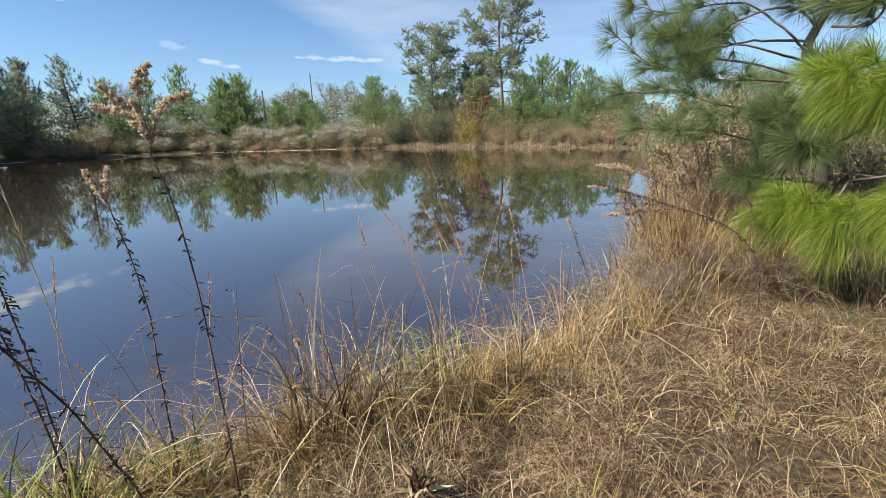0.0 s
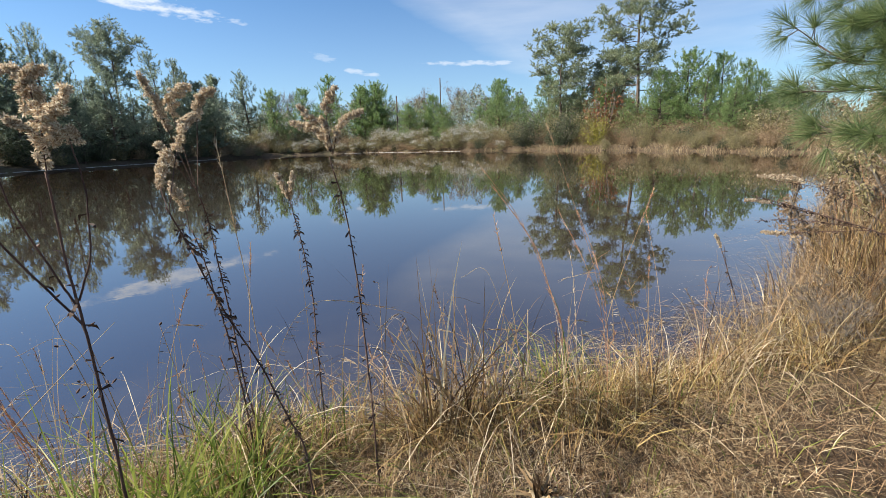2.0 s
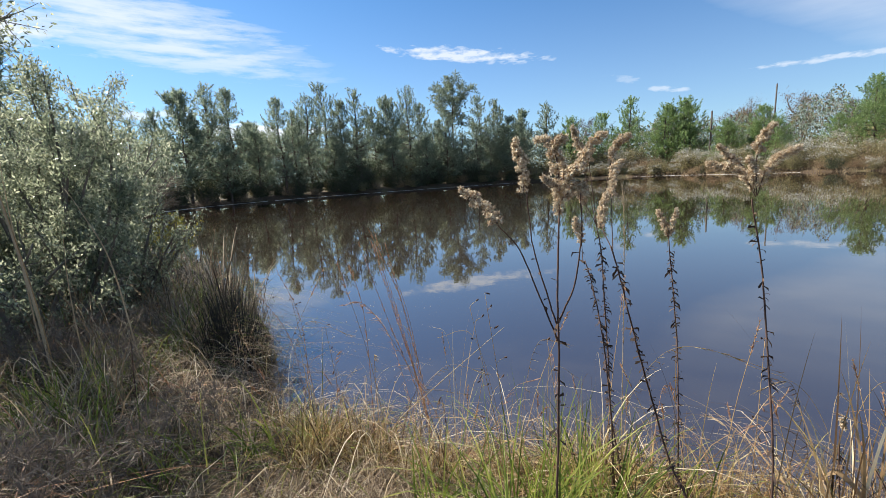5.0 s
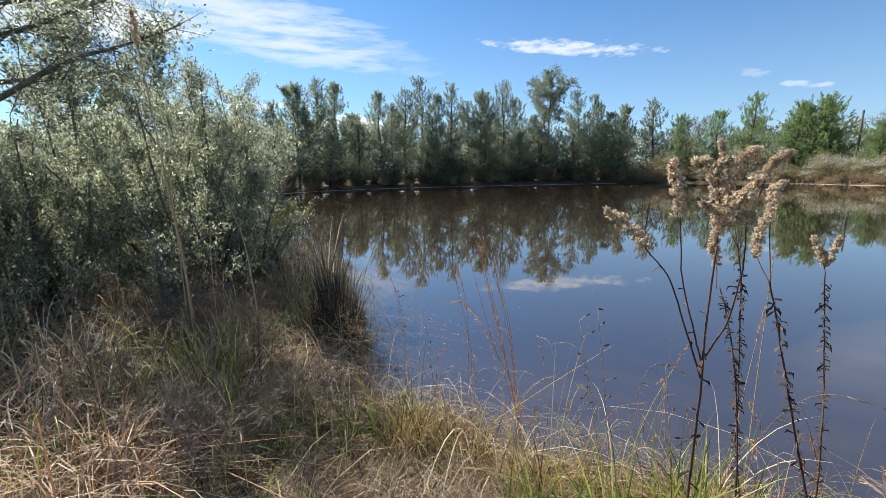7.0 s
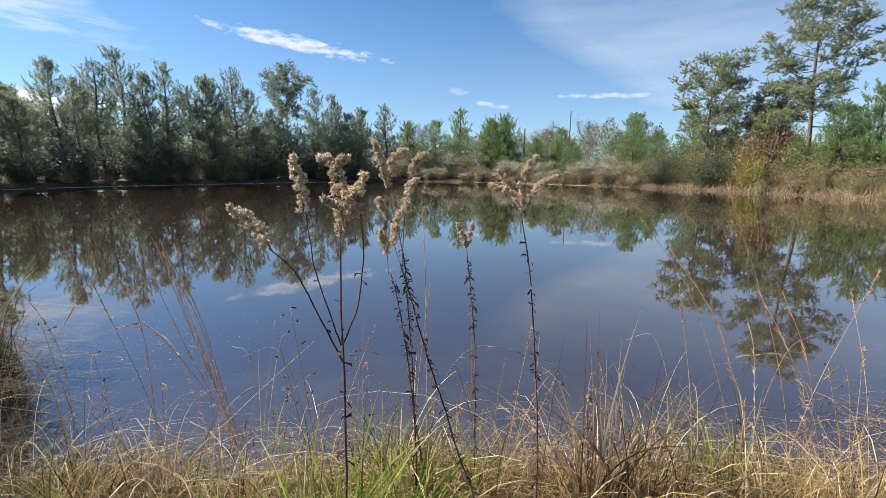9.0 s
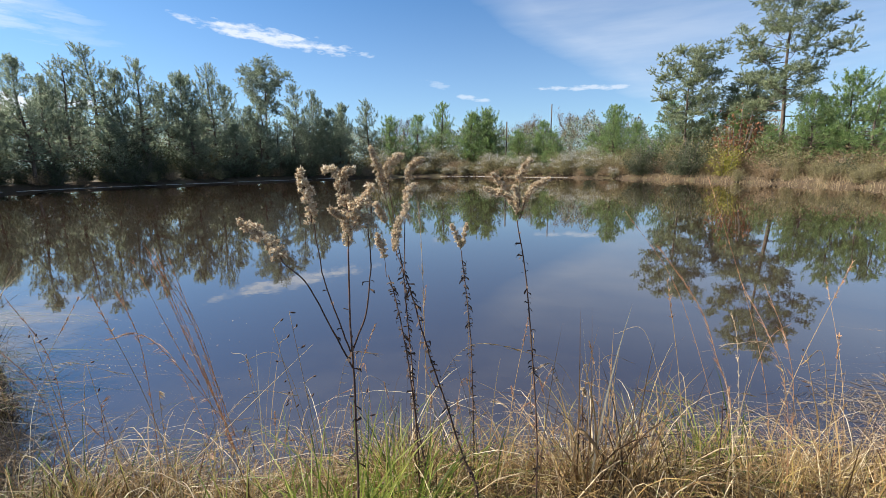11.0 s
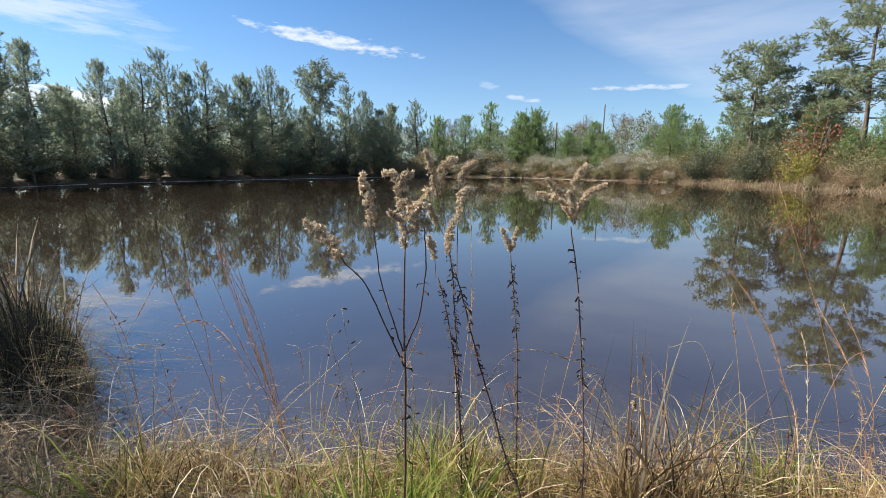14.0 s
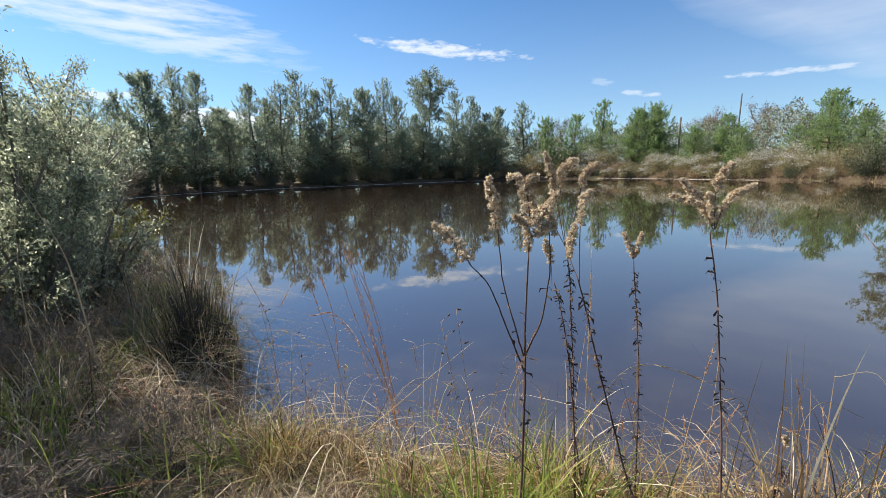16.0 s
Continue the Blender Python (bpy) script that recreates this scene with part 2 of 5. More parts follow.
STRAW_WARM = leafy("rank_grass_russet", [(0, (0.05, 0.03, 0.018)), (0.35, (0.17, 0.10, 0.055)), (0.7, (0.33, 0.225, 0.125)), (1, (0.62, 0.48, 0.3))], 0.2, 0.7, 1.0, 0.4)
STRAW_GOLD = leafy("dead_grass_golden", [(0, (0.035, 0.02, 0.01)), (0.3, (0.22, 0.125, 0.05)), (0.62, (0.56, 0.37, 0.15)), (0.8, (0.42, 0.34, 0.10)), (1, (0.95, 0.78, 0.5))], 0.25, 0.55, 2.0, 0.5)
STRAW_RED = leafy("bluestem_russet", [(0, (0.33, 0.15, 0.075)), (0.5, (0.52, 0.27, 0.14)), (1, (0.74, 0.52, 0.34))], 0.2, 0.6, 2.0)
GRASS_FAR = leafy("far_grass_tan", [(0, (0.17, 0.115, 0.065)), (0.5, (0.35, 0.26, 0.15)), (1, (0.54, 0.43, 0.27))], 0.25, 0.7, 0.25)
GRASS_GREEN = leafy("green_grass", [(0, (0.07, 0.11, 0.016)), (0.5, (0.19, 0.25, 0.038)), (1, (0.45, 0.45, 0.115))], 0.45, 0.5, 2.0)
REED_DARK = leafy("dark_rush_stems", [(0, (0.014, 0.013, 0.011)), (0.75, (0.04, 0.035, 0.026)), (1, (0.075, 0.062, 0.045))], 0.06, 0.6, 2.0)
FLUFF = leafy("goldenrod_seed_fluff", [(0, (0.27, 0.17, 0.095)), (0.35, (0.64, 0.5, 0.33)), (1, (0.96, 0.87, 0.7))], 0.35, 0.9, 20.0)
DRY_LEAF = leafy("withered_stem_leaves", [(0, (0.02, 0.013, 0.01)), (0.6, (0.06, 0.037, 0.027)), (1, (0.17, 0.11, 0.075))], 0.12, 0.8, 6.0)
STRAW_PALE = leafy("bleached_grass", [(0, (0.22, 0.14, 0.075)), (0.5, (0.50, 0.37, 0.22)), (1, (0.84, 0.72, 0.52))], 0.3, 0.55, 2.0, 0.2)
STEM_DARK = bark("goldenrod_stem", (0.035, 0.018, 0.013), (0.12, 0.065, 0.045), 30, 0.3)
STEM_TAN = bark("straw_stem", (0.26, 0.15, 0.07), (0.46, 0.31, 0.15), 30, 0.2)
BARK = bark("pine_bark", (0.045, 0.033, 0.026), (0.17, 0.125, 0.095), 6)
BARK_GREY = bark("grey_bark", (0.07, 0.06, 0.05), (0.20, 0.17, 0.14), 9)
POLE_WOOD = bark("weathered_pole_wood", (0.05, 0.042, 0.035), (0.14, 0.115, 0.09), 5)
FOAM, t, b = shader("shore_scum", 0.7)
n = noise_of(t, 3.0, 6, 0.7)
t.links.new(ramp(t, n, [(0.3, (0.5, 0.48, 0.44)), (0.7, (0.86, 0.84, 0.79))]), b.inputs["Base Color"])


# ---------------------------------------------------------------- building tools
class Mesh:
    """Gathers points and faces, and turns them into one mesh object."""

    def __init__(self):
        self.v, self.tri, self.quad, self.n = [], [], [], 0

    def add(self, v, tri=None, quad=None):
        v = np.asarray(v, float).reshape(-1, 3)
        if tri is not None and len(tri):
            self.tri.append(np.asarray(tri, int).reshape(-1, 3) + self.n)
        if quad is not None and len(quad):
            self.quad.append(np.asarray(quad, int).reshape(-1, 4) + self.n)
        self.v.append(v)
        self.n += len(v)
        return self

    def data(self, name, material, smooth=False):
        me = bpy.data.meshes.new(name)
        v = np.concatenate(self.v) if self.v else np.zeros((0, 3))
        tri = np.concatenate(self.tri) if self.tri else np.zeros((0, 3), int)
        quad = np.concatenate(self.quad) if self.quad else np.zeros((0, 4), int)
        loops = np.concatenate([tri.ravel(), quad.ravel()])
        total = np.concatenate([np.full(len(tri), 3), np.full(len(quad), 4)]).astype(int)
        me.vertices.add(len(v))
        me.vertices.foreach_set("co", v.ravel())
        me.loops.add(len(loops))
        me.loops.foreach_set("vertex_index", loops)
        me.polygons.add(len(total))
        me.polygons.foreach_set("loop_start", np.concatenate([[0], np.cumsum(total)[:-1]]).astype(int) if len(total) else [])
        me.polygons.foreach_set("loop_total", total)
        me.polygons.foreach_set("use_smooth", np.full(len(total), smooth))
        me.update(calc_edges=True)
        me.validate()
        me.materials.append(material)
        return me


def part(name, shape, material, parent=None, label="", smooth=False):
    ob = new(name, shape.data(name, material, smooth))
    ob.parent = parent
    return tagged(ob, label)


def unit(a):
    a = np.asarray(a, float)
    return a / np.maximum(np.linalg.norm(a, axis=-1, keepdims=True), 1e-9)


def side_of(d, rng):
    """A direction square to each of d, at a random turn."""
    return unit(np.cross(d, unit(rng.normal(size=d.shape))))


def tube(shape, path, radii, sides=5):
    """A tapered round rod along a path."""
    path = np.asarray(path, float)
    radii = np.broadcast_to(np.asarray(radii, float), (len(path),))
    along = unit(np.gradient(path, axis=0))
    a = unit(np.cross(along, [0.31, 0.95, 0.05]))
    b = np.cross(along, a)
    turn = np.linspace(0, 2 * np.pi, sides, endpoint=False)
    ring = path[:, None] + radii[:, None, None] * (a[:, None] * np.cos(turn)[:, None] + b[:, None] * np.sin(turn)[:, None])
    n = len(path)
    i, j = np.meshgrid(np.arange(n - 1), np.arange(sides), indexing="ij")
    k = (j + 1) % sides
    quad = np.stack([i * sides + j, i * sides + k, (i + 1) * sides + k, (i + 1) * sides + j], -1)
    cap = [[(n - 1) * sides + s, (n - 1) * sides + s + 1, (n - 1) * sides] for s in range(1, sides - 1)]
    shape.add(ring, cap, quad)


def curve(points, n=8):
    """A smooth path through a few points."""
    p = np.asarray(points, float)
    p = np.vstack([2 * p[0] - p[1], p, 2 * p[-1] - p[-2]])
    out = []
    for i in range(1, len(p) - 2):
        s = np.linspace(0, 1, n, endpoint=False)[:, None]
        a, b, c, d = p[i - 1], p[i], p[i + 1], p[i + 2]
        out.append(0.5 * (2 * b + (c - a) * s + (2 * a - 5 * b + 4 * c - d) * s**2 + (3 * b - 3 * c + d - a) * s**3))
    return np.vstack(out + [p[-2][None]])


def needles(shape, at, way, n, length, width, spread, rng, droop=0.0, bend=False):
    """n thin needles in a tuft at each place, pointing round the way given."""
    at, way = np.repeat(at, n, 0), np.repeat(unit(way), n, 0)
    d = unit(way + spread * rng.normal(size=way.shape))
    long = length * rng.uniform(0.65, 1.15, (len(at), 1))
    s = side_of(d, rng) * width / 2
    tip = at + d * long
    tip[:, 2:] -= droop * long
    if bend:
        mid = at + d * long * 0.55
        mid[:, 2:] -= 0.12 * droop * long
        v = np.stack([at - s, at + s, mid + s * 0.9, mid - s * 0.9, tip], 1)
        k = np.arange(len(at))[:, None] * 5
        shape.add(v, k + [3, 2, 4], k + [0, 1, 2, 3])
    else:
        v = np.stack([at - s, at + s, tip], 1)
        shape.add(v, np.arange(len(at) * 3).reshape(-1, 3))


def leaves(shape, at, size, rng, slim=0.5, way=None, loose=1.0):
    """A small pointed leaf at each place."""
    d = unit(rng.normal(size=at.shape) if way is None else unit(way) + loose * rng.normal(size=at.shape))
    s = side_of(d, rng)
    long = (np.broadcast_to(size, (len(at),)) * rng.uniform(0.6, 1.2, len(at)))[:, None]
    v = np.stack([at, at + d * long * 0.5 + s * long * slim / 2, at + d * long, at + d * long * 0.5 - s * long * slim / 2], 1)
    shape.add(v, None, np.arange(len(at) * 4).reshape(-1, 4))


def blades(shape, foot, tall, lean, width, rng, curl=0.5, steps=3):
    """Grass blades: narrow strips that rise from the foot and bend over along lean (x, y a blade)."""
    n = len(foot)
    tall, width = np.broadcast_to(tall, (n,)), np.broadcast_to(width, (n,))
    s = np.linspace(0, 1, steps + 1)
    lean3 = np.concatenate([lean, np.zeros((n, 1))], 1)
    out = np.linalg.norm(lean, axis=1)
    spine = foot[:, None] + lean3[:, None] * (tall[:, None] * s**1.6)[..., None]
    rise = s - curl * s**2.4 * np.minimum(out, 1.3)[:, None]
    spine[..., 2] += tall[:, None] * rise
    turn = rng.uniform(0, np.pi, n)
    w = np.stack([np.cos(turn), np.sin(turn), np.zeros(n)], 1)[:, None] * (width[:, None] * (1 - s**2 * 0.9) / 2)[..., None]
    a, b = spine[:, :-1] - w[:, :-1], spine[:, :-1] + w[:, :-1]
    v = np.concatenate([np.stack([a, b], 2).reshape(n, -1, 3), spine[:, -1:]], 1)
    m = 2 * steps + 1
    k = np.arange(n)[:, None] * m
    for i in range(steps - 1):
        shape.quad.append(k + shape.n + [2 * i, 2 * i + 1, 2 * i + 3, 2 * i + 2])
    shape.tri.append(k + shape.n + [m - 3, m - 2, m - 1])
    shape.v.append(v.reshape(-1, 3))
    shape.n += n * m


# ---------------------------------------------------------------- lie of the land
SHORE = curve([(-1.9, 3.0), (-2.6, 3.65), (-3.7, 5.2), (-6.0, 7.2), (-9.8, 9.6), (-20, 15), (-30, 24), (-34, 36), (-30, 48), (-22, 57.5), (-11, 68), (-3, 74),
               (8, 76), (18, 73), (24, 65), (30, 57), (35, 49), (37.5, 37), (37.5, 26), (35.5, 16), (22, 9.6), (12, 5.6), (6.2, 3.15), (4.7, 2.5), (3.3, 2.3),
               (2.2, 2.38), (1.2, 2.62), (0.1, 2.82), (-0.9, 2.85), (-1.9, 3.0)], 8)[:-1]


def shore_distance(p):
    """Metres from the water's edge: above zero on land, below in the pond."""
    p = np.asarray(p, float)[..., :2].reshape(-1, 2)
    a, b = SHORE, np.roll(SHORE, -1, 0)
    out = []
    for q in np.array_split(p, max(1, len(p) // 20000)):
        e, w = b - a, q[:, None] - a
        s = np.clip((w * e).sum(-1) / (e * e).sum(-1), 0, 1)
        d = np.linalg.norm(w - e * s[..., None], axis=-1).min(1)
        c1, c2 = q[:, None, 1] >= a[:, 1], q[:, None, 1] < b[:, 1]
        c3 = e[:, 0] * w[..., 1] > e[:, 1] * w[..., 0]
        inside = ((c1 & c2 & c3) | (~c1 & ~c2 & ~c3)).sum(1) % 2 == 1
        out.append(np.where(inside, -d, d))
    return np.concatenate(out)


def ground_height(p, d=None):
    p = np.asarray(p, float)[..., :2].reshape(-1, 2)
    d = shore_distance(p) if d is None else d
    x, y = p.T
    land = 0.50 * (1 - np.exp(-np.maximum(d, 0) / 0.4)) + 0.012 * np.clip(d - 3, 0, 60)
    land = land + (0.035 * np.sin(x * 2.3 + 1) * np.sin(y * 1.9) + 0.018 * np.sin(x * 9.1 + 2 * np.sin(y * 3)) * np.sin(y * 8.3 + 3 * np.sin(x * 2.1)) * np.clip(2.5 - d, 0, 1)) * np.clip(d, 0, 1) + 0.25 * np.clip(d / 20, 0, 1) * np.sin(x * 0.07) * np.sin(y * 0.06 + 1)
    return np.where(d > 0, land, np.maximum(d * 0.45, -0.9))


def on_ground(x, y):
    return float(ground_height(np.array([[x, y]]))[0])


rings = np.concatenate([[0.0], np.geomspace(0.25, 130, 150), np.geomspace(140, 3500, 24)])
spokes = 300
ang = np.linspace(0, 2 * np.pi, spokes, endpoint=False)
gx = np.concatenate([[0.0], (rings[1:, None] * np.cos(ang)).ravel()])
gy = np.concatenate([[1.5], (rings[1:, None] * np.sin(ang) + 1.5).ravel()])
gp = np.stack([gx, gy], 1)
i, j = np.meshgrid(np.arange(len(rings) - 2), np.arange(spokes), indexing="ij")
k = (j + 1) % spokes
quad = 1 + np.stack([i * spokes + j, (i + 1) * spokes + j, (i + 1) * spokes + k, i * spokes + k], -1)
fan = [[0, 1 + s, 1 + (s + 1) % spokes] for s in range(spokes)]
land = Mesh().add(np.column_stack([gp, ground_height(gp)]), fan, quad)
tagged(part("ground", land, M_GROUND, smooth=True), "straw-strewn sandy bank and fields around the pond", "ground", kind="structure")
water = Mesh().add([(-60, -8, 0), (70, -8, 0), (70, 100, 0), (-60, 100, 0)], None, [[0, 1, 2, 3]])
tagged(part("water", water, M_WATER), "still brown pond water mirroring sky and trees", "water", kind="structure")

# ---------------------------------------------------------------- far trees and shrubs
def brushes(shape, tips, ways, rng, long=0.7, needle=0.28, width=0.062, rows=5, each=7):
    """Bottlebrush candles of needles: each stands at its place along its way."""
    ways = unit(ways)
    s = np.linspace(0, 1, rows)
    at = (tips[:, None] + ways[:, None] * (s * long)[None, :, None]).reshape(-1, 3)
    needles(shape, at, np.repeat(ways, rows, 0) * 0.75, each, needle, width, 0.62, rng)


def young_pine(h, seed, needle=PINE_FAR, full=1.0, bare=0.12):
    """A young pine: straight trunk, whorls of rising limbs that end in upright candles, a full rounded cone."""
    rng = np.random.default_rng(seed)
    tree = new("pine_tree")
    wood, crown = Mesh(), Mesh()
    z = np.linspace(-0.5, h - 0.3, 12)
    path = np.column_stack([0.012 * h * np.sin(z * 0.6 + seed), 0.012 * h * np.cos(z * 0.5 + seed), z])
    tube(wood, path, 0.013 * h * (1.03 - np.clip(z, 0, h) / h) ** 0.8 + 0.012, 6)
    level = h * bare
    spots, ways = [], []
    while level < h * 0.94:
        f = level / h
        reach = full * h * 0.205 * min(1, 1.15 * (1 - f) ** 0.75) * (0.55 + 0.45 * min(1, (f - bare) / 0.22 + 0.1))
        for b in range(int(rng.integers(4, 8))):
            a = rng.uniform(0, 2 * np.pi)
            r = reach * rng.uniform(0.45, 1.2)
            up = r * rng.uniform(0.2, 0.7) * (0.3 + f)
            base = np.array([np.interp(level, z, path[:, 0]), np.interp(level, z, path[:, 1]), level + rng.uniform(-0.2, 0.2)])
            out = np.array([np.cos(a), np.sin(a), 0])
            pts = np.array([base, base + out * r * 0.55 + [0, 0, up * 0.25], base + out * r + [0, 0, up]])
            tube(wood, pts, [0.006 * h * (1.1 - f), 0.004 * h * (1.1 - f), 0.008], 3)
            m = 2 + int(r * 1.9)
            s = np.concatenate([rng.uniform(0.25, 1.0, m - 1), [1.0]])[:, None]
            q = base + out * r * s + [0, 0, 1] * (up * s**1.6) + rng.normal(0, 0.11 * r + 0.06, (m, 3)) * [1, 1, 0.6]
            spots.append(q)
            ways.append(out * 0.4 + np.array([0, 0, 0.5 + 0.8 * f]) + rng.normal(0, 0.35, (m, 3)))
        level += h * rng.uniform(0.034, 0.05)
    lead = np.array([[path[-1, 0], path[-1, 1], h - 0.6], [path[-1, 0] + 0.1, path[-1, 1], h - 0.9], [path[-1, 0], path[-1, 1] - 0.12, h - 1.0]])
    spots.append(lead)
    ways.append(np.array([[0, 0, 1.0], [0.2, 0.05, 1], [0, -0.25, 1]]))
    brushes(crown, np.concatenate(spots), np.concatenate(ways), rng, 0.55, 0.3, 0.06, 4, 8)
    part("trunk", wood, BARK, tree, smooth=True)
    part("crown", crown, needle, tree)
    return tree


def tall_pine(h, seed, needle=PINE_TALL, bare=0.45, wide=0.2, flat=0.8):
    """An old pine: bare lower trunk, long crooked limbs whose ends carry spreading plates of needle tufts."""
    rng = np.random.default_rng(seed)
    tree = new("tall_pine_tree")
    wood, crown = Mesh(), Mesh()
    z = np.linspace(-0.5, h * 0.97, 18)
    path = np.column_stack([0.014 * h * np.sin(z * 0.25 + seed), 0.010 * h * np.cos(z * 0.3 + seed), z])
    tube(wood, path, 0.0125 * h * (1.05 - np.clip(z, 0, h) / h) ** 0.7, 7)
    spots, ways = [], []
    limbs = 24
    for b in range(limbs):
        g = (b + rng.uniform(0, 1)) / limbs
        f = bare + (1 - bare) * g
        r = h * wide * (0.62 + 0.45 * np.sin(np.pi * (0.3 + 0.62 * g))) * rng.uniform(0.4, 1.2)
        a = b * 2.4 + rng.uniform(-0.7, 0.7)
        level = f * h * 0.94
        base = np.array([np.interp(level, z, path[:, 0]), np.interp(level, z, path[:, 1]), level])
        out = np.array([np.cos(a), np.sin(a), 0])
        side = np.array([-np.sin(a), np.cos(a), 0])
        up = r * (rng.uniform(-0.05, 0.5) + 0.55 * g)
        pts = curve([base, base + out * r * 0.5 + [0, 0, up * 0.2] + rng.normal(0, 0.06 * r, 3), base + out * r + [0, 0, up]], 3)
        tube(wood, pts, np.linspace(0.0042 * h * (1.25 - f), 0.012, len(pts)), 4)
        for c in range(3 + int(r * 1.2)):
            s = rng.uniform(0.42, 1.08)
            q = base + out * r * s + [0, 0, up * s**1.5] + side * rng.normal(0, 0.3 * r) * s + [0, 0, rng.normal(0.1, 0.13 * r)]
            m = int(rng.integers(13, 21))
            d = unit(rng.normal(0, 1, (m, 3)) * [1, 1, 0.6 * flat] + [0, 0, 0.45])
            spots.append(q + d * [1, 1, 0.75] * rng.uniform(0.05, 0.85, (m, 1)))
            ways.append(d)
            tube(wood, [base + out * r * s * 0.6 + [0, 0, up * (s * 0.6) ** 1.5], q], [0.022, 0.010], 3)
    brushes(crown, np.concatenate(spots), np.concatenate(ways), rng, 0.36, 0.29, 0.062, 3, 9)
    part("trunk", wood, BARK, tree, smooth=True)
    part("crown", crown, needle, tree)
    return tree


def shrub(name, h, wide, seed, leaf, size=0.2, count=2200, slim=0.5, tops=None, stemmy=0.0, wood_mat=BARK_GREY):
    """A shrub: stems from one foot, leaf clumps along them, an uneven outline; tops: other colour at the ends."""
    rng = np.random.default_rng(seed)
    bush = new(name)
    wood, crown, fluff = Mesh(), Mesh(), Mesh()
    stems = 17
    spots, ends = [], []
    for k in range(stems):
        a = rng.uniform(0, 2 * np.pi)
        r = wide / 2 * np.sqrt(rng.uniform(0.02, 1)) * rng.uniform(0.8, 1.15)
        top = h * (1 - 0.45 * (r / (wide / 2)) ** 2) * rng.uniform(0.68, 1.05)
        tip = np.array([np.cos(a) * r, np.sin(a) * r, top])
        pts = curve([(0.1 * tip[0], 0.1 * tip[1], -0.2), (0.55 * tip[0], 0.55 * tip[1], 0.45 * top), tip], 4)
        tube(wood, pts, np.linspace(0.012 * h, 0.004 * h, len(pts)), 4)
        n = count // stems
        s = rng.uniform(stemmy, 1.0, n)
        q = np.column_stack([np.interp(s, np.linspace(0, 1, len(pts)), pts[:, c]) for c in range(3)])
        # a few clumps along each stem
        cl = rng.normal(0, 1, (6, 3)) * [0.13 * wide, 0.13 * wide, 0.09 * h]
        q = q + cl[rng.integers(0, 6, n)] * (0.3 + s)[:, None] + rng.normal(0, 0.045, (n, 3)) * (wide + h) / 2
        q[:, 2] = np.abs(q[:, 2] - 0.03) + 0.03
        spots.append(q)
        if tops:
            e = tip + rng.normal(0, 0.12, (80, 3)) * [wide * 0.8, wide * 0.8, h * 0.45]
            ends.append(e)
    q = np.concatenate(spots)
    leaves(crown, q, size, rng, slim, way=np.tile([0, 0, 0.6], (len(q), 1)), loose=0.9)
    part("stem", wood, wood_mat, bush, smooth=True)
    part("crown", crown, leaf, bush)
    if tops:
        e = np.concatenate(ends)
        leaves(fluff, e, size * 0.62, rng, 0.8)
        part("seed_head", fluff, tops, bush, "pale fluffy seed heads")
    return bush


def bare_tree(name, h, seed, wide=0.5, twig=None, thick=1.0):
    """A leafless tree: limbs that fork again and again into twigs."""
    rng = np.random.default_rng(seed)
    tree = new(name)
    wood, crown = Mesh(), Mesh()
    tips = []

    def grow(p, d, length, radius, level):
        mid = p + d * length * 0.5 + rng.normal(0, 0.05 * length, 3)
        end = p + d * length + rng.normal(0, 0.04 * length, 3)
        tube(wood, [p, mid, end], [radius, radius * 0.8, radius * 0.6], 4 if level else 6)
        if level == 4:
            tips.append((end, d))
            return
        for k in range(3 if level else 5):
            nd = unit(d + wide * rng.normal(0, 1, 3) + [0, 0, 0.12])
            grow(end - d * length * rng.uniform(0, 0.35), nd, length * rng.uniform(0.55, 0.8), radius * 0.58, level + 1)

    grow(np.array([0, 0, -0.3]), np.array([0, 0, 1.0]), h * 0.32, 0.016 * h * thick, 0)
    at = np.array([a for a, _ in tips])
    way = np.array([d for _, d in tips])
    needles(crown, at, way, 9, h * 0.085, min(0.035, 0.0035 * h), 0.55, rng)
    if twig:
        leaves(crown, np.repeat(at, 16, 0) + rng.normal(0, 0.04 * h, (len(at) * 16, 3)), 0.24, rng, 0.7)
    top = max(a[2] for a in at)
    part("trunk", wood, BARK_GREY, tree, smooth=True)
    part("crown", crown, twig or TWIGS_GREY, tree)
    tree.scale = (1, 1, 1)
    return tree


def stand(tree, x, y, turn, size, label, category, group="", sink=0.0):
    tree.matrix_basis = pose(x, y, on_ground(x, y) - sink, 0, 0, turn) @ Matrix.Scale(size, 4)
    return tagged(tree, label, category, group)


def again(tree, x, y, turn, size, wide=1.0, label=""):
    c = copy_thing(tree, pose(x, y, on_ground(x, y), 0, 0, turn))
    c.scale = (size * wide, size * wide, size)
    return tagged(c, label)


rng = np.random.default_rng(5)
# pines along the shaded shore (x, y, height of the top)
LEFT = [(-32.6, 45.5, 7.7), (-30.9, 48.0, 11.4), (-30.7, 50.6, 10.1), (-29.9, 52.7, 12.5), (-29.7, 57.1, 14.5), (-27.9, 58.7, 12.3), (-25.8, 59.1, 13.6), (-24.9, 63.3, 11.5),
        (-22.9, 64.2, 13.3), (-20.4, 67.0, 15.0), (-19.4, 70.4, 12.8), (-10.3, 75.3, 14.1), (-8.0, 78.8, 13.5), (-3.6, 85.0, 12.5), (1.2, 84.7, 13.3), (-16.7, 71.6, 10.2)]
LEFT_MORE = [(-36.2, 32.7, 7.9), (-35.7, 34.9, 8.6), (-35.2, 37.6, 11.0), (-35.4, 41.3, 12.3), (-34.9, 44.5, 12.1), (-35.3, 49.2, 8.4), (-37.8, 30.7, 6.9), (-36.3, 27.3, 6.2)]
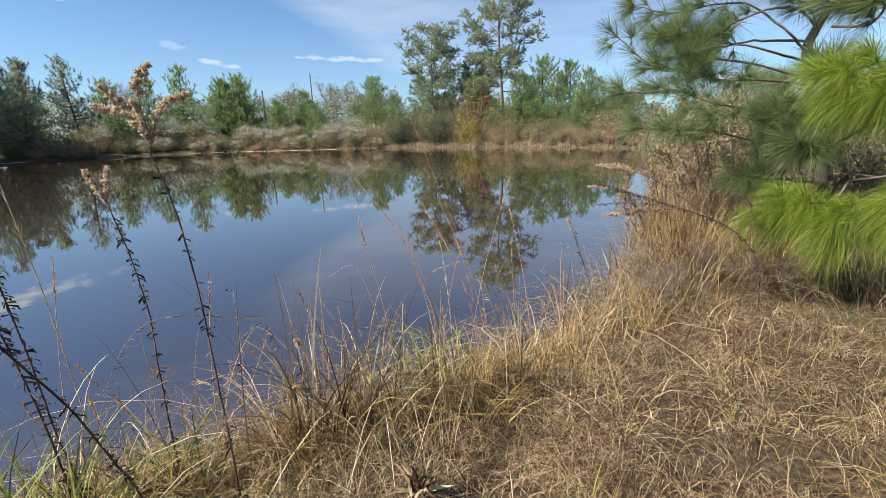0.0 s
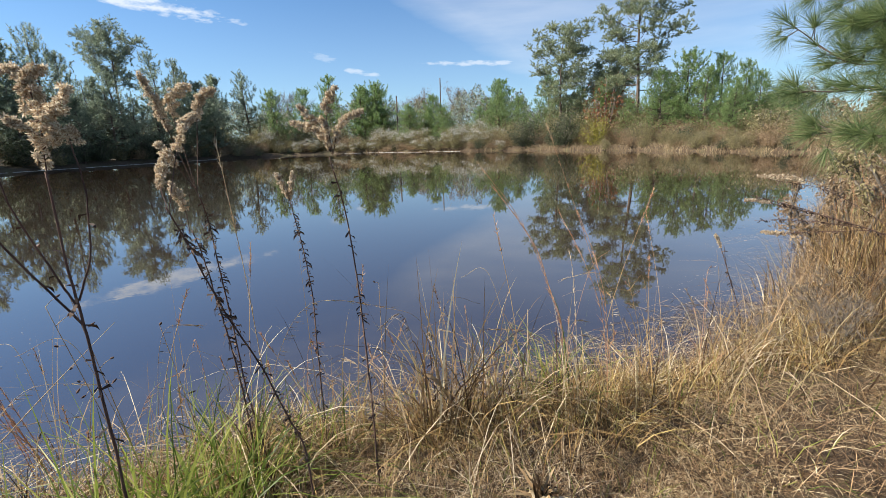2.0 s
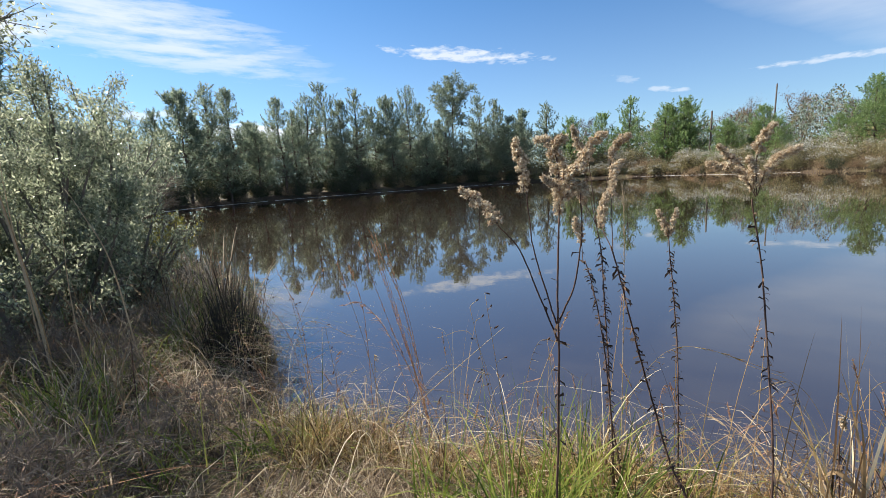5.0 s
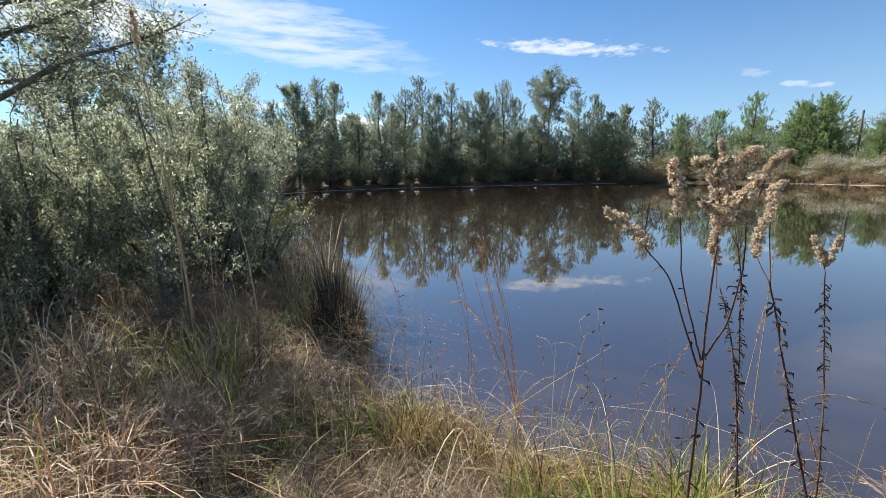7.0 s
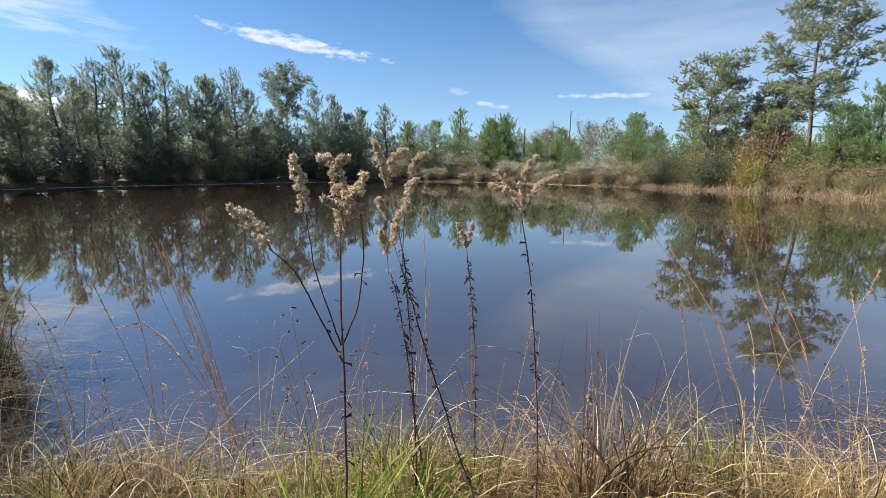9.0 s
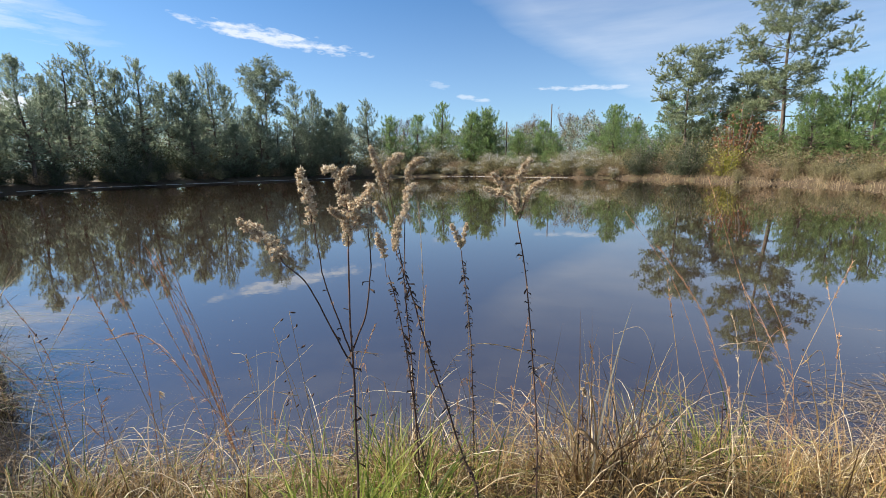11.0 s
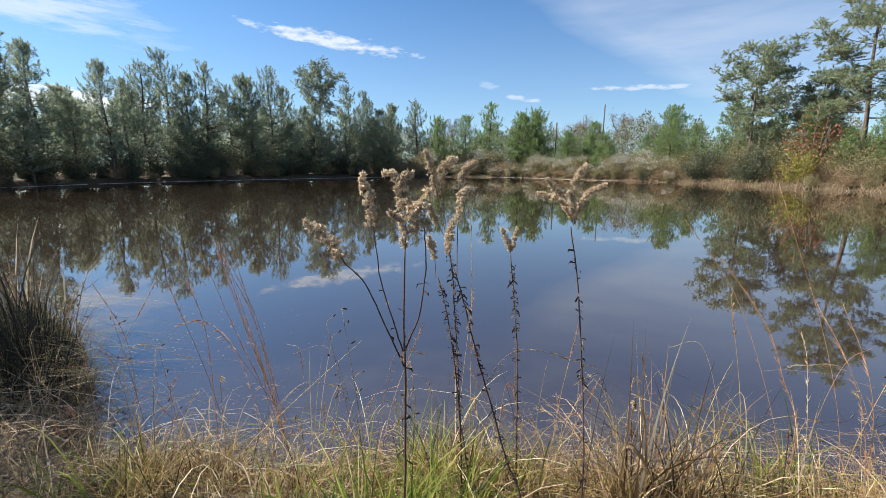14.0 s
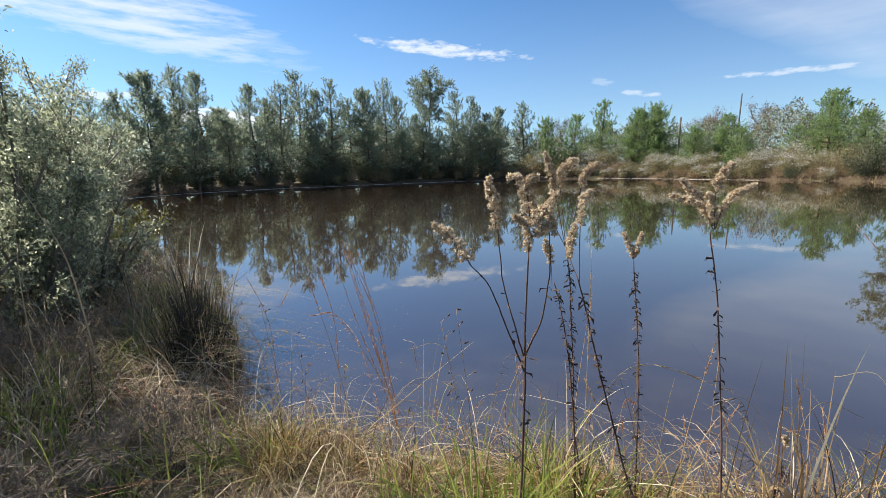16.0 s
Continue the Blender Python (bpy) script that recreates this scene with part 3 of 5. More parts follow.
SUNNY = [(5.2, 81.9, 10.3), (10.6, 83.5, 10.9), (15.8, 86.4, 13.6), (20.5, 81.6, 11.3), (23.2, 80.6, 11.8), (29.8, 69.2, 8.6), (38.0, 61.9, 9.7), (25.6, 69.6, 7.2),
         (46.2, 35.1, 9.8), (49.8, 33.7, 9.5), (44.1, 27.4, 7.5), (48.4, 28.7, 6.9), (45.1, 58.1, 10.4), (44.4, 50.0, 8.0), (43.2, 36.0, 8.1)]
protos = []
for n, (x, y, h) in enumerate(LEFT[:5]):
    h *= 1.02
    protos.append((h, stand(young_pine(h, 11 + n, PINE_FAR, 1.3, (0.16, 0.2, 0.12, 0.18, 0.22)[n]), x, y, 0, 1, "young pine with dark trunk and upright candles on the shaded shore", "pine tree", "shaded shore pines")))
for n, (x, y, h) in enumerate(LEFT[5:] + LEFT_MORE):
    h *= 1.02
    ph, proto = protos[(n * 3 + 1) % 5]
    again(proto, x, y, 47 * n + 20, h / ph, rng.uniform(0.9, 1.1))
for n in range(0, 13, 3):
    x, y, h = LEFT[n + 1]
    c = unit(np.array([x - 5.0, y - 30.0])) * rng.uniform(7, 12)
    ph, proto = protos[n % 5]
    again(proto, x + c[0], y + c[1], 31 * n, 0.85 * h / ph, 1.2)
for n, (x, y, h) in enumerate([(-17.2, 64.9, 7.5), (-14.6, 67.8, 8.8), (-12.4, 70.0, 8.0), (-10.2, 71.6, 9.4), (-8.2, 73.3, 8.2), (-6.0, 74.8, 9.2), (-3.6, 76.0, 7.6), (-15.0, 72.5, 11.2), (-5.5, 79.0, 11.0),
                               (-21.6, 62.0, 8.5), (-27.6, 55.2, 7.0), (-33.6, 41.5, 6.5)]):
    ph, proto = protos[(n * 2) % 5]
    again(proto, x, y, 91 * n + 10, h / ph, 1.35)
sunny = []
for n, (x, y, h) in enumerate(SUNNY[:4]):
    sunny.append((h, stand(young_pine(h, 31 + n, PINE_SUNNY, 1.6, 0.04), x, y, 0, 1, "bushy young pine in full sun, bright green", "pine tree", "sunlit shore pines")))
for n, (x, y, h) in enumerate(SUNNY[4:]):
    ph, proto = sunny[n % 4]
    again(proto, x, y, 77 * n, h / ph, rng.uniform(0.95, 1.2))
# smaller ones between
for n, (x, y, h) in enumerate([(21.4, 82.3, 10.8), (24.7, 83.1, 11.0), (25.7, 69.9, 6.7), (28.9, 69.3, 6.2), (29.4, 64.6, 6.4), (36.9, 66.4, 6.6), (41.4, 67.3, 10.9), (39.2, 58.0, 7.3), (42.8, 43.9, 7.7),
                               (42.1, 39.2, 5.3), (44.1, 37.7, 6.2), (46.2, 37.1, 7.1), (44.8, 31.8, 7.7), (42.3, 27.2, 6.0), (46.7, 25.6, 5.5), (52.0, 27.2, 5.2)]):
    ph, proto = sunny[(n + 1) % 4]
    again(proto, x, y, 53 * n, h / ph, rng.uniform(1.0, 1.4))
# the wood behind
for n in range(8):
    a = radians(rng.uniform(-72, 62))
    r = rng.uniform(84, 120)
    x, y = -math.sin(a) * r, math.cos(a) * r
    if shore_distance([[x, y]])[0] < 8:
        continue
    ph, proto = (protos[n % 5] if a > 0.05 else sunny[n % 4])
    h = rng.uniform(8.0, 11.5) * (1.1 if a > 0.1 else 0.95)
    again(proto, x, y, rng.uniform(0, 360), h / ph, 1.35, label="pine among the wood behind the pond")

stand(tall_pine(15.6, 3, PINE_TALL, 0.22, 0.25), 41.5, 50.8, 0, 1, "tall open-crowned pine rising above the far bank", "pine tree")
stand(tall_pine(18.8, 8, PINE_TALL, 0.34, 0.205), 44.2, 40.3, 0, 1, "tallest pine with crooked limbs above the far bank", "pine tree")
stand(tall_pine(11.6, 14, PINE_TALL, 0.28, 0.24), 47.7, 48.6, 40, 1, "smaller pine with blunt crown between two tall pines", "pine tree")
stand(tall_pine(21.2, 21, PINE_FAR, 0.60, 0.19, 1.25), -18.8, 96.2, 0, 1, "round-topped old pine standing over the young wood", "pine tree")

stand(bare_tree("bare_tree", 18, 2, 0.42), 11.5, 115.9, 0, 1, "leafless grey tree behind the pines", "tree")
stand(bare_tree("autumn_tree", 17.5, 4, 0.5, AUTUMN), 49.2, 117.0, 0, 1, "tree with thin olive autumn leaves", "tree")
stand(bare_tree("autumn_tree", 17.0, 6, 0.5, AUTUMN), 56.0, 111.7, 0, 1, "tree with thin brown autumn leaves", "tree")
stand(bare_tree("bare_tree", 13.5, 9, 0.38), 54.5, 93.9, 0, 1, "leafless slender tree beyond the bank", "tree")
stand(bare_tree("bare_tree", 19.0, 12, 0.42), 12.0, 125.7, 0, 1, "leafless tree far behind the wood", "tree")
stand(bare_tree("bare_tree", 6.3, 15, 0.42), 53.7, 30.1, 0, 1, "small leafless tree on the sunny bank", "tree")

# shrubs: prototypes first, then the belts along the banks
dark = stand(shrub("dark_shrub", 4.0, 4.0, 51, SHRUB_DARK, 0.19, 5200), 35.4, 50.6, 0, 1, "dense dark green shrub at the water's edge", "shrub")
again(dark, 37.3, 45.2, 100, 1.1, 1.1)
yellow = stand(shrub("yellow_shrub", 3.6, 2.6, 53, SHRUB_YELLOW, 0.22, 2000), 38.2, 40.4, 0, 1, "yellow-green shrub beside the water", "shrub")
red = stand(shrub("red_shrub", 6.0, 3.4, 55, SHRUB_RED, 0.26, 1700, stemmy=0.3), 41.3, 42.3, 0, 1.3, "small tree with rust-red autumn leaves", "shrub")
white = stand(shrub("groundsel_shrub", 3.4, 3.2, 57, SHRUB_OLIVE, 0.17, 2400, tops=SHRUB_WHITE), 23.0, 71.2, 0, 1, "shrub covered with white seed fluff", "shrub", "white-topped shrubs")
for x, y, s in [(26.0, 66.3, 1.0), (31.2, 63.0, 0.95), (33.2, 61.0, 0.9), (4.0, 79.5, 1.2), (21.5, 73.1, 1.1), (35.4, 57.4, 0.9), (42.0, 44.5, 0.8), (12.0, 79.6, 0.8), (-12.5, 72.5, 0.8)]:
    again(white, x, y, 61 * x, s, rng.uniform(0.9, 1.3))
olive = stand(shrub("olive_shrub", 3.0, 3.4, 59, SHRUB_OLIVE, 0.17, 3400), 29.2, 61.2, 0, 1, "rounded olive-brown shrub on the bank", "shrub", "bank shrubs")
brown = stand(shrub("brown_shrub", 2.4, 3.2, 61, SHRUB_BROWN, 0.17, 3200, 0.35), 33.5, 55.5, 0, 1, "brown twiggy shrub on the bank", "shrub", "bank shrubs")
# the shaded shore's shrubs take the dark leaves, so shade is in their colour
shade = stand(shrub("shade_shrub", 4.4, 4.6, 63, SHRUB_DARK, 0.22, 3600), -24.8, 57.6, 0, 1, "shrub under the pines with shade put into its dark leaf colour", "shrub", "shaded bank shrubs")
for x, y, s in [(38.9, 81.7, 1.3), (41.1, 79.8, 1.4), (39.7, 21.4, 0.9), (38.6, 19.1, 1.0)]:
    again(brown, x, y, 41 * x, s, 1.1)
n = 0
for s in range(0, len(SHORE)):
    p, q = SHORE[s], SHORE[(s + 1) % len(SHORE)]
    if p[1] < 14:
        continue
    out = unit(np.array([(q - p)[1], -(q - p)[0]]))
    if shore_distance([p - out])[0] > 0:
        out = -out
    seg = np.linalg.norm(q - p)
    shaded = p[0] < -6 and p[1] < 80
    for rep in range(max(1, int(round(seg * (1.5 if shaded else 1.9))))):
        back = (0.1, 2.0, 4.6, 8.5, 0.9)[rep % 5] + rng.uniform(-0.3, 0.9)
        c = p + (q - p) * rng.uniform() + out * back
        if shore_distance([c])[0] < 0.05 or min(math.hypot(c[0] - bx, c[1] - by) for bx, by in ((35.4, 50.6), (37.3, 45.2), (38.2, 40.4))) < 2.4:
            continue
        n += 1
        tall = 0.42 + 0.15 * min(back, 5)
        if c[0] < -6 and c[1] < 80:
            # mostly dark-leaved here: the bank's shade comes from leaf colour too
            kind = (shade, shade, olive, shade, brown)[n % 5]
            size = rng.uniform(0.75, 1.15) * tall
        else:
            kind = (brown, olive, white, brown, olive, brown, white, dark, olive, brown, white)[n % 11]
            size = rng.uniform(0.65, 1.15) * (0.48 + 0.17 * min(back, 5)) * (0.6 if kind is dark else 1) * (0.75 if c[1] < 34 else 1)
        if kind is white and (c[1] < 50 or c[0] < 6):
            kind = olive
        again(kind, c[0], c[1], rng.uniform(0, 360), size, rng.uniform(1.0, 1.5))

# taller bushes a little back from the sunny shore
for s in range(0, len(SHORE), 2):
    p, q = SHORE[s], SHORE[(s + 1) % len(SHORE)]
    if p[1] < 30 or p[0] < 4:
        continue
    out = unit(np.array([(q - p)[1], -(q - p)[0]]))
    if shore_distance([p - out])[0] > 0:
        out = -out
    for rep in range(max(1, int(np.linalg.norm(q - p) / 1.3))):
        c = p + (q - p) * rng.uniform(-0.3, 1.6) + out * rng.uniform(5.5, 11.0)
        if shore_distance([c])[0] < 4:
            continue
        n += 1
        kind = (olive, brown, white, olive, brown)[n % 5]
        if kind is white and c[1] < 50:
            kind = brown
        again(kind, c[0], c[1], rng.uniform(0, 360), rng.uniform(1.05, 1.6), rng.uniform(0.9, 1.3))

# woods far behind
woods, hazy = Mesh(), Mesh()
m = 170000
a, r = np.radians(rng.uniform(-70, 60, m)), rng.uniform(100, 135, m)
crest = 7.4 + 3.0 * np.exp(-((a - 0.5) / 0.36) ** 2) + 3.4 * np.exp(-((a + 0.42) / 0.36) ** 2) + 1.6 * np.sin(a * 23 + 1) + 1.2 * np.sin(a * 61) + 1.0 * np.sin(a * 137 + 2) + 2.5 * np.clip(a, 0, 1) - 2.0 * np.clip(-a - 0.85, 0, 0.5)
at = np.column_stack([-np.sin(a) * r, np.cos(a) * r, crest * rng.uniform(0, 1, m) ** 0.65])
leaves(woods, at[: m * 2 // 3], 0.55, rng, 0.4, way=np.tile([0, 0, 0.7], (m * 2 // 3, 1)), loose=0.8)
leaves(hazy, at[m * 2 // 3 :], 0.5, rng, 0.35, way=np.tile([0, 0, 0.7], (m - m * 2 // 3, 1)), loose=0.8)
tagged(part("far_woods", woods, PINE_FAR), "dense green wood behind the pond", "woods", kind="stuff")
tagged(part("far_woods", hazy, AUTUMN), "brown autumn thicket in the wood behind", "woods", kind="stuff")


def utility_pole(h, x, y, label):
    pole = new("utility_pole")
    shaft, cap = Mesh(), Mesh()
    tube(shaft, [(0, 0, -0.5), (0.02, 0, h * 0.5), (0.05, 0, h)], [0.17, 0.15, 0.12], 9)
    tube(cap, [(0.05, 0, h - 0.02), (0.05, 0, h + 0.05)], [0.14, 0.06], 9)
    part("shaft", shaft, POLE_WOOD, pole, smooth=True)
    part("cap", cap, POLE_WOOD, pole)
    pole.matrix_basis = pose(x, y, on_ground(x, y))
    return tagged(pole, label, "pole")


utility_pole(9.0, 25.9, 76.8, "plain dark wooden pole among the pines")
utility_pole(14.6, 43.5, 96.8, "tall dark wooden pole before the autumn trees")

# a low grey roof between the tall pines
shed = new("shed")
for name, mat, box in (("wall", BARK_GREY, [(-4, -2.5, -0.5), (4, 2.5, 5.0)]),):
    (x0, y0, z0), (x1, y1, z1) = box
    v = [(x, y, z) for z in (z0, z1) for x, y in ((x0, y0), (x1, y0), (x1, y1), (x0, y1))]
    part(name, Mesh().add(v, None, [(0, 1, 5, 4), (1, 2, 6, 5), (2, 3, 7, 6), (3, 0, 4, 7), (4, 5, 6, 7)]), mat, shed)
ROOF, t, b = shader("grey_metal_roof", 0.5)
t.links.new(ramp(t, noise_of(t, 2.0), [(0.3, (0.17, 0.18, 0.19)), (0.7, (0.26, 0.27, 0.28))]), b.inputs["Base Color"])
v = [(-4.6, -3.1, 4.8), (4.6, -3.1, 4.8), (4.6, 3.1, 4.8), (-4.6, 3.1, 4.8), (-4.6, 0, 6.6), (4.6, 0, 6.6)]
v += [(x, y, z + 0.12) for x, y, z in v]
part("roof", Mesh().add(v, [(0, 3, 4), (1, 5, 2), (6, 10, 9), (7, 8, 11)], [(0, 4, 5, 1), (4, 3, 2, 5), (6, 7, 11, 10), (10, 11, 8, 9), (0, 1, 7, 6), (2, 3, 9, 8), (0, 6, 9, 3), (1, 2, 8, 7)]), ROOF, shed)
shed.matrix_basis = pose(57.3, 65.0, on_ground(57.3, 65.0) - 2.6, 0, 0, 128)
tagged(shed, "low shed with a pale grey metal roof behind the pines", "shed")

# pale scum line where the water meets the shaded bank
rim = Mesh()
line = [p for p in SHORE if p[0] < 30 and p[1] > 22 and not (-4 < p[0] < 12)]
for run in ([p for p in line if p[0] <= -4], [p for p in line if p[0] >= 12]):
    for p, q in zip(run, run[1:]):
        if np.linalg.norm(q - p) > 6:
            continue
        inward = unit(np.array([-(q - p)[1], (q - p)[0]]))
        if shore_distance([(p + q) / 2 + inward])[0] > 0:
            inward = -inward
        for k in range(3):
            if rng.uniform() < 0.12:
                continue
            a, b = p + (q - p) * k / 3, p + (q - p) * (k + 1) / 3
            w = rng.uniform(0.2, 0.5)
            o = inward * rng.uniform(0.25, 0.45)
            v = [(*(a + o), 0.004), (*(b + o), 0.004), (*(b + o + inward * w), 0.004), (*(a + o + inward * w * rng.uniform(0.5, 1)), 0.004)]
            v += [(x, y, 0.012) for x, y, z in v]
            rim.add(v, None, [(4, 5, 6, 7), (0, 1, 5, 4), (2, 3, 7, 6), (1, 2, 6, 5), (3, 0, 4, 7)])
tagged(part("shore_scum", rim, FOAM), "pale scum line floating along the shaded shore", "scum", kind="stuff")

# ---------------------------------------------------------------- grass of the banks
def bank_points(n, near, far, left, right, rng, edge=-0.05, power=1.0):
    """Places on land, thinning out with distance from the trodden spot."""
    a = np.radians(rng.uniform(right, left, n))
    r = near + (far - near) * rng.uniform(0, 1, n) ** power
    p = np.column_stack([0.05 - np.sin(a) * r, 0.5 + np.cos(a) * r])
    d = shore_distance(p)
    ok = d > edge
    p, d = p[ok], d[ok]
    return np.column_stack([p, ground_height(p, d)]), d


def grass(name, foot, tall, width, material, label, rng, messy=0.7, curl=0.55, steps=3):
    shape = Mesh()
    lean = rng.normal(0, messy, (len(foot), 2))
    blades(shape, foot, tall, lean, width, rng, curl, steps)
    return tagged(part(name, shape, material), label, "grass", kind="stuff")


rng = np.random.default_rng(77)
for near, far, left, right, count, mat, lab in ((0.6, 6.5, 8, -118, 1.0, STRAW, "matted tan dead grass on the sunny bank"), (0.6, 6.5, 108, 8, 0.75, STRAW_GREY, "matted grey-brown dead grass on the bank")):
    foot, d = bank_points(int(34000 * count), near, far, left, right, rng, power=1.2)
    foot = foot[np.sin(foot[:, 0] * 7.3 + foot[:, 1] * 2.1) * np.sin(foot[:, 1] * 6.1 - foot[:, 0] * 1.7) + rng.normal(0, 0.4, len(foot)) > -0.25]
    grass("grass_mat", foot, rng.uniform(0.06, 0.2, len(foot)), rng.uniform(0.003, 0.006, len(foot)), STRAW_BROWN, "low thatch of " + lab.replace("matted ", ""), rng, 1.4, 0.75, 2)
    foot, d = bank_points(int(185000 * count), near, far, left, right, rng, power=1.2)
    lumps = np.sin(foot[:, 0] * 5.1 + 2 * np.sin(foot[:, 1] * 3.3)) * np.sin(foot[:, 1] * 4.7 + foot[:, 0]) + 0.6 * np.sin(foot[:, 0] * 13 + foot[:, 1] * 9) + rng.normal(0, 0.45, len(foot))
    trod = np.clip((d - 0.9) / 0.7, 0, 1)
    keep = lumps > -0.1 + 0.1 * trod
    foot, trod, lumps = foot[keep], trod[keep], lumps[keep]
    tall = rng.uniform(0.05, 0.24, len(foot)) * (1 - 0.45 * trod) * (0.8 + 0.35 * np.clip(lumps, 0, 1.5)) * np.clip((np.hypot(foot[:, 0] - 0.1, foot[:, 1] - 0.45) - 0.3) / 1.1, 0.4, 1)
    grass("dry_grass", foot, tall * 0.9, rng.uniform(0.0014, 0.0032, len(foot)), mat, "loose tangled blades of " + lab.replace("matted ", ""), rng, 1.2, 0.85, 3)
    foot, d = bank_points(int(2600 * count), near, 5.0, left, right, rng)
    grass("green_blades", foot, rng.uniform(0.08, 0.24, len(foot)), rng.uniform(0.002, 0.005, len(foot)), GRASS_GREEN, "green blades among the dead grass", rng, 0.6, 0.6)
# tan belt along the far bank
belt = []
for s in range(len(SHORE)):
    p, q = SHORE[s], SHORE[(s + 1) % len(SHORE)]
    if p[1] < 9 or p[0] < 14:
        continue
    m = int(np.linalg.norm(q - p) * 150)
    c = p + (q - p) * rng.uniform(0, 1, (m, 1)) + rng.normal(0, 1.2, (m, 2))
    belt.append(c)
belt = np.concatenate(belt)
d = shore_distance(belt)
belt, d = belt[d > -0.35], d[d > -0.35]
foot = np.column_stack([belt, ground_height(belt, d)])
grass("tall_grass", foot, rng.uniform(0.35, 0.95, len(foot)) * (0.7 + 0.6 * (np.sin(foot[:, 0] * 1.7) * np.sin(foot[:, 1] * 1.3 + 1) > 0)), rng.uniform(0.016, 0.036, len(foot)), GRASS_FAR, "tan tall grass along the far water's edge", rng, 0.55, 0.5, 2)

# rank grass along the nearer banks
bank = []
for s in range(len(SHORE)):
    p, q = SHORE[s], SHORE[(s + 1) % len(SHORE)]
    if p[1] > 16 or math.hypot(p[0], p[1] - 0.5) < 4.6:
        continue
    m = int(np.linalg.norm(q - p) * 330)
    bank.append(p + (q - p) * rng.uniform(0, 1, (m, 1)) + rng.normal(0, 0.8, (m, 2)))
bank = np.concatenate(bank)
d = shore_distance(bank)
bank, d = bank[d > -0.15], d[d > -0.15]
foot = np.column_stack([bank, ground_height(bank, d)])
sunny_side = foot[:, 0] > 0
for side, mat, lab in ((sunny_side, STRAW_WARM, "russet and tan rank grass along the sunny bank"), (~sunny_side, STRAW_GREY, "grey-brown rank grass along the shaded bank")):
    f = foot[side]
    grass("rank_grass", f, rng.uniform(0.2, 0.7, len(f)), rng.uniform(0.004, 0.008, len(f)), mat, lab, rng, 1.0, 0.8, 3)

# the golden fringe on the brink
foot, d = bank_points(82000, 1.0, 5.2, 40, -75, rng, edge=-0.08, power=0.9)
lumps = np.sin(foot[:, 0] * 6.1) * np.sin(foot[:, 0] * 2.3 + 1) + 0.5 * np.sin(foot[:, 0] * 17 + foot[:, 1] * 5)
keep = (d < 0.62 + 0.12 * lumps) & (rng.uniform(0, 1, len(foot)) < 0.62 + 0.35 * lumps)
foot, lumps = foot[keep], lumps[keep]
grass("fringe_grass", foot, rng.uniform(0.14, 0.52, len(foot)) * (0.85 + 0.35 * lumps), rng.uniform(0.0026, 0.0058, len(foot)), STRAW_GOLD, "golden dead grass fringing the brink", rng, 0.7, 0.95, 4)

# ---------------------------------------------------------------- goldenrod gone to seed
def seed_plume(path, thick, rng, dense=1.0, start=0.0):
    """A seed head along a curved axis: lumps of fluff on short side twigs, each a ball of fine pale hairs."""
    shape = Mesh()
    axis = curve(path, 6)
    long = np.linalg.norm(np.diff(axis, axis=0), axis=1).sum() * (1 - start)
    n = int(520 * long * dense) + 10
    s = start + (1 - start) * np.linspace(0, 1, n) ** 0.9
    c = np.column_stack([np.interp(s, np.linspace(0, 1, len(axis)), axis[:, k]) for k in range(3)])
    swell = 0.5 + 0.65 * np.sin(np.pi * np.clip((s - start) / (1 - start) * 0.8 + 0.14, 0, 1))
    off = unit(rng.normal(size=(n, 3)) + [0, 0, 0.25]) * (rng.uniform(0.15, 1.15, (n, 1)) ** 0.6) * thick * swell[:, None]
    each = 44
    tuft = np.repeat(c + off, each, 0)
    puff = unit(rng.normal(size=tuft.shape))
    size = np.repeat(rng.uniform(0.0055, 0.0105, n), each)
    leaves(shape, tuft + puff * size[:, None] * 0.12, size, rng, 0.34, way=puff, loose=0.2)
    return shape


def stalk_leaves(shape, path, rng, count, size=0.019, start=0.05, end=0.95):
    """Withered leaves that stick out and curl down along a stem."""
    s = rng.uniform(start, end, count)
    k = np.linspace(0, 1, len(path))
    c = np.column_stack([np.interp(s, k, path[:, i]) for i in range(3)])
    a = rng.uniform(0, 2 * np.pi, count)
    d = np.column_stack([np.cos(a), np.sin(a), rng.uniform(-1.1, 0.45, count)])
    long = size * rng.uniform(0.5, 1.25, count)
    e = c + d * long[:, None]
    f = e + np.column_stack([np.cos(a) * 0.25, np.sin(a) * 0.25, -rng.uniform(0.2, 0.9, count)]) * long[:, None]
    w = side_of(d, rng) * (long * 0.2)[:, None]
    v = np.stack([c - w * 0.4, c + w * 0.4, e + w, e - w, f], 1)
    j = np.arange(count)[:, None] * 5
    shape.add(v, j + [3, 2, 4], j + [0, 1, 2, 3])


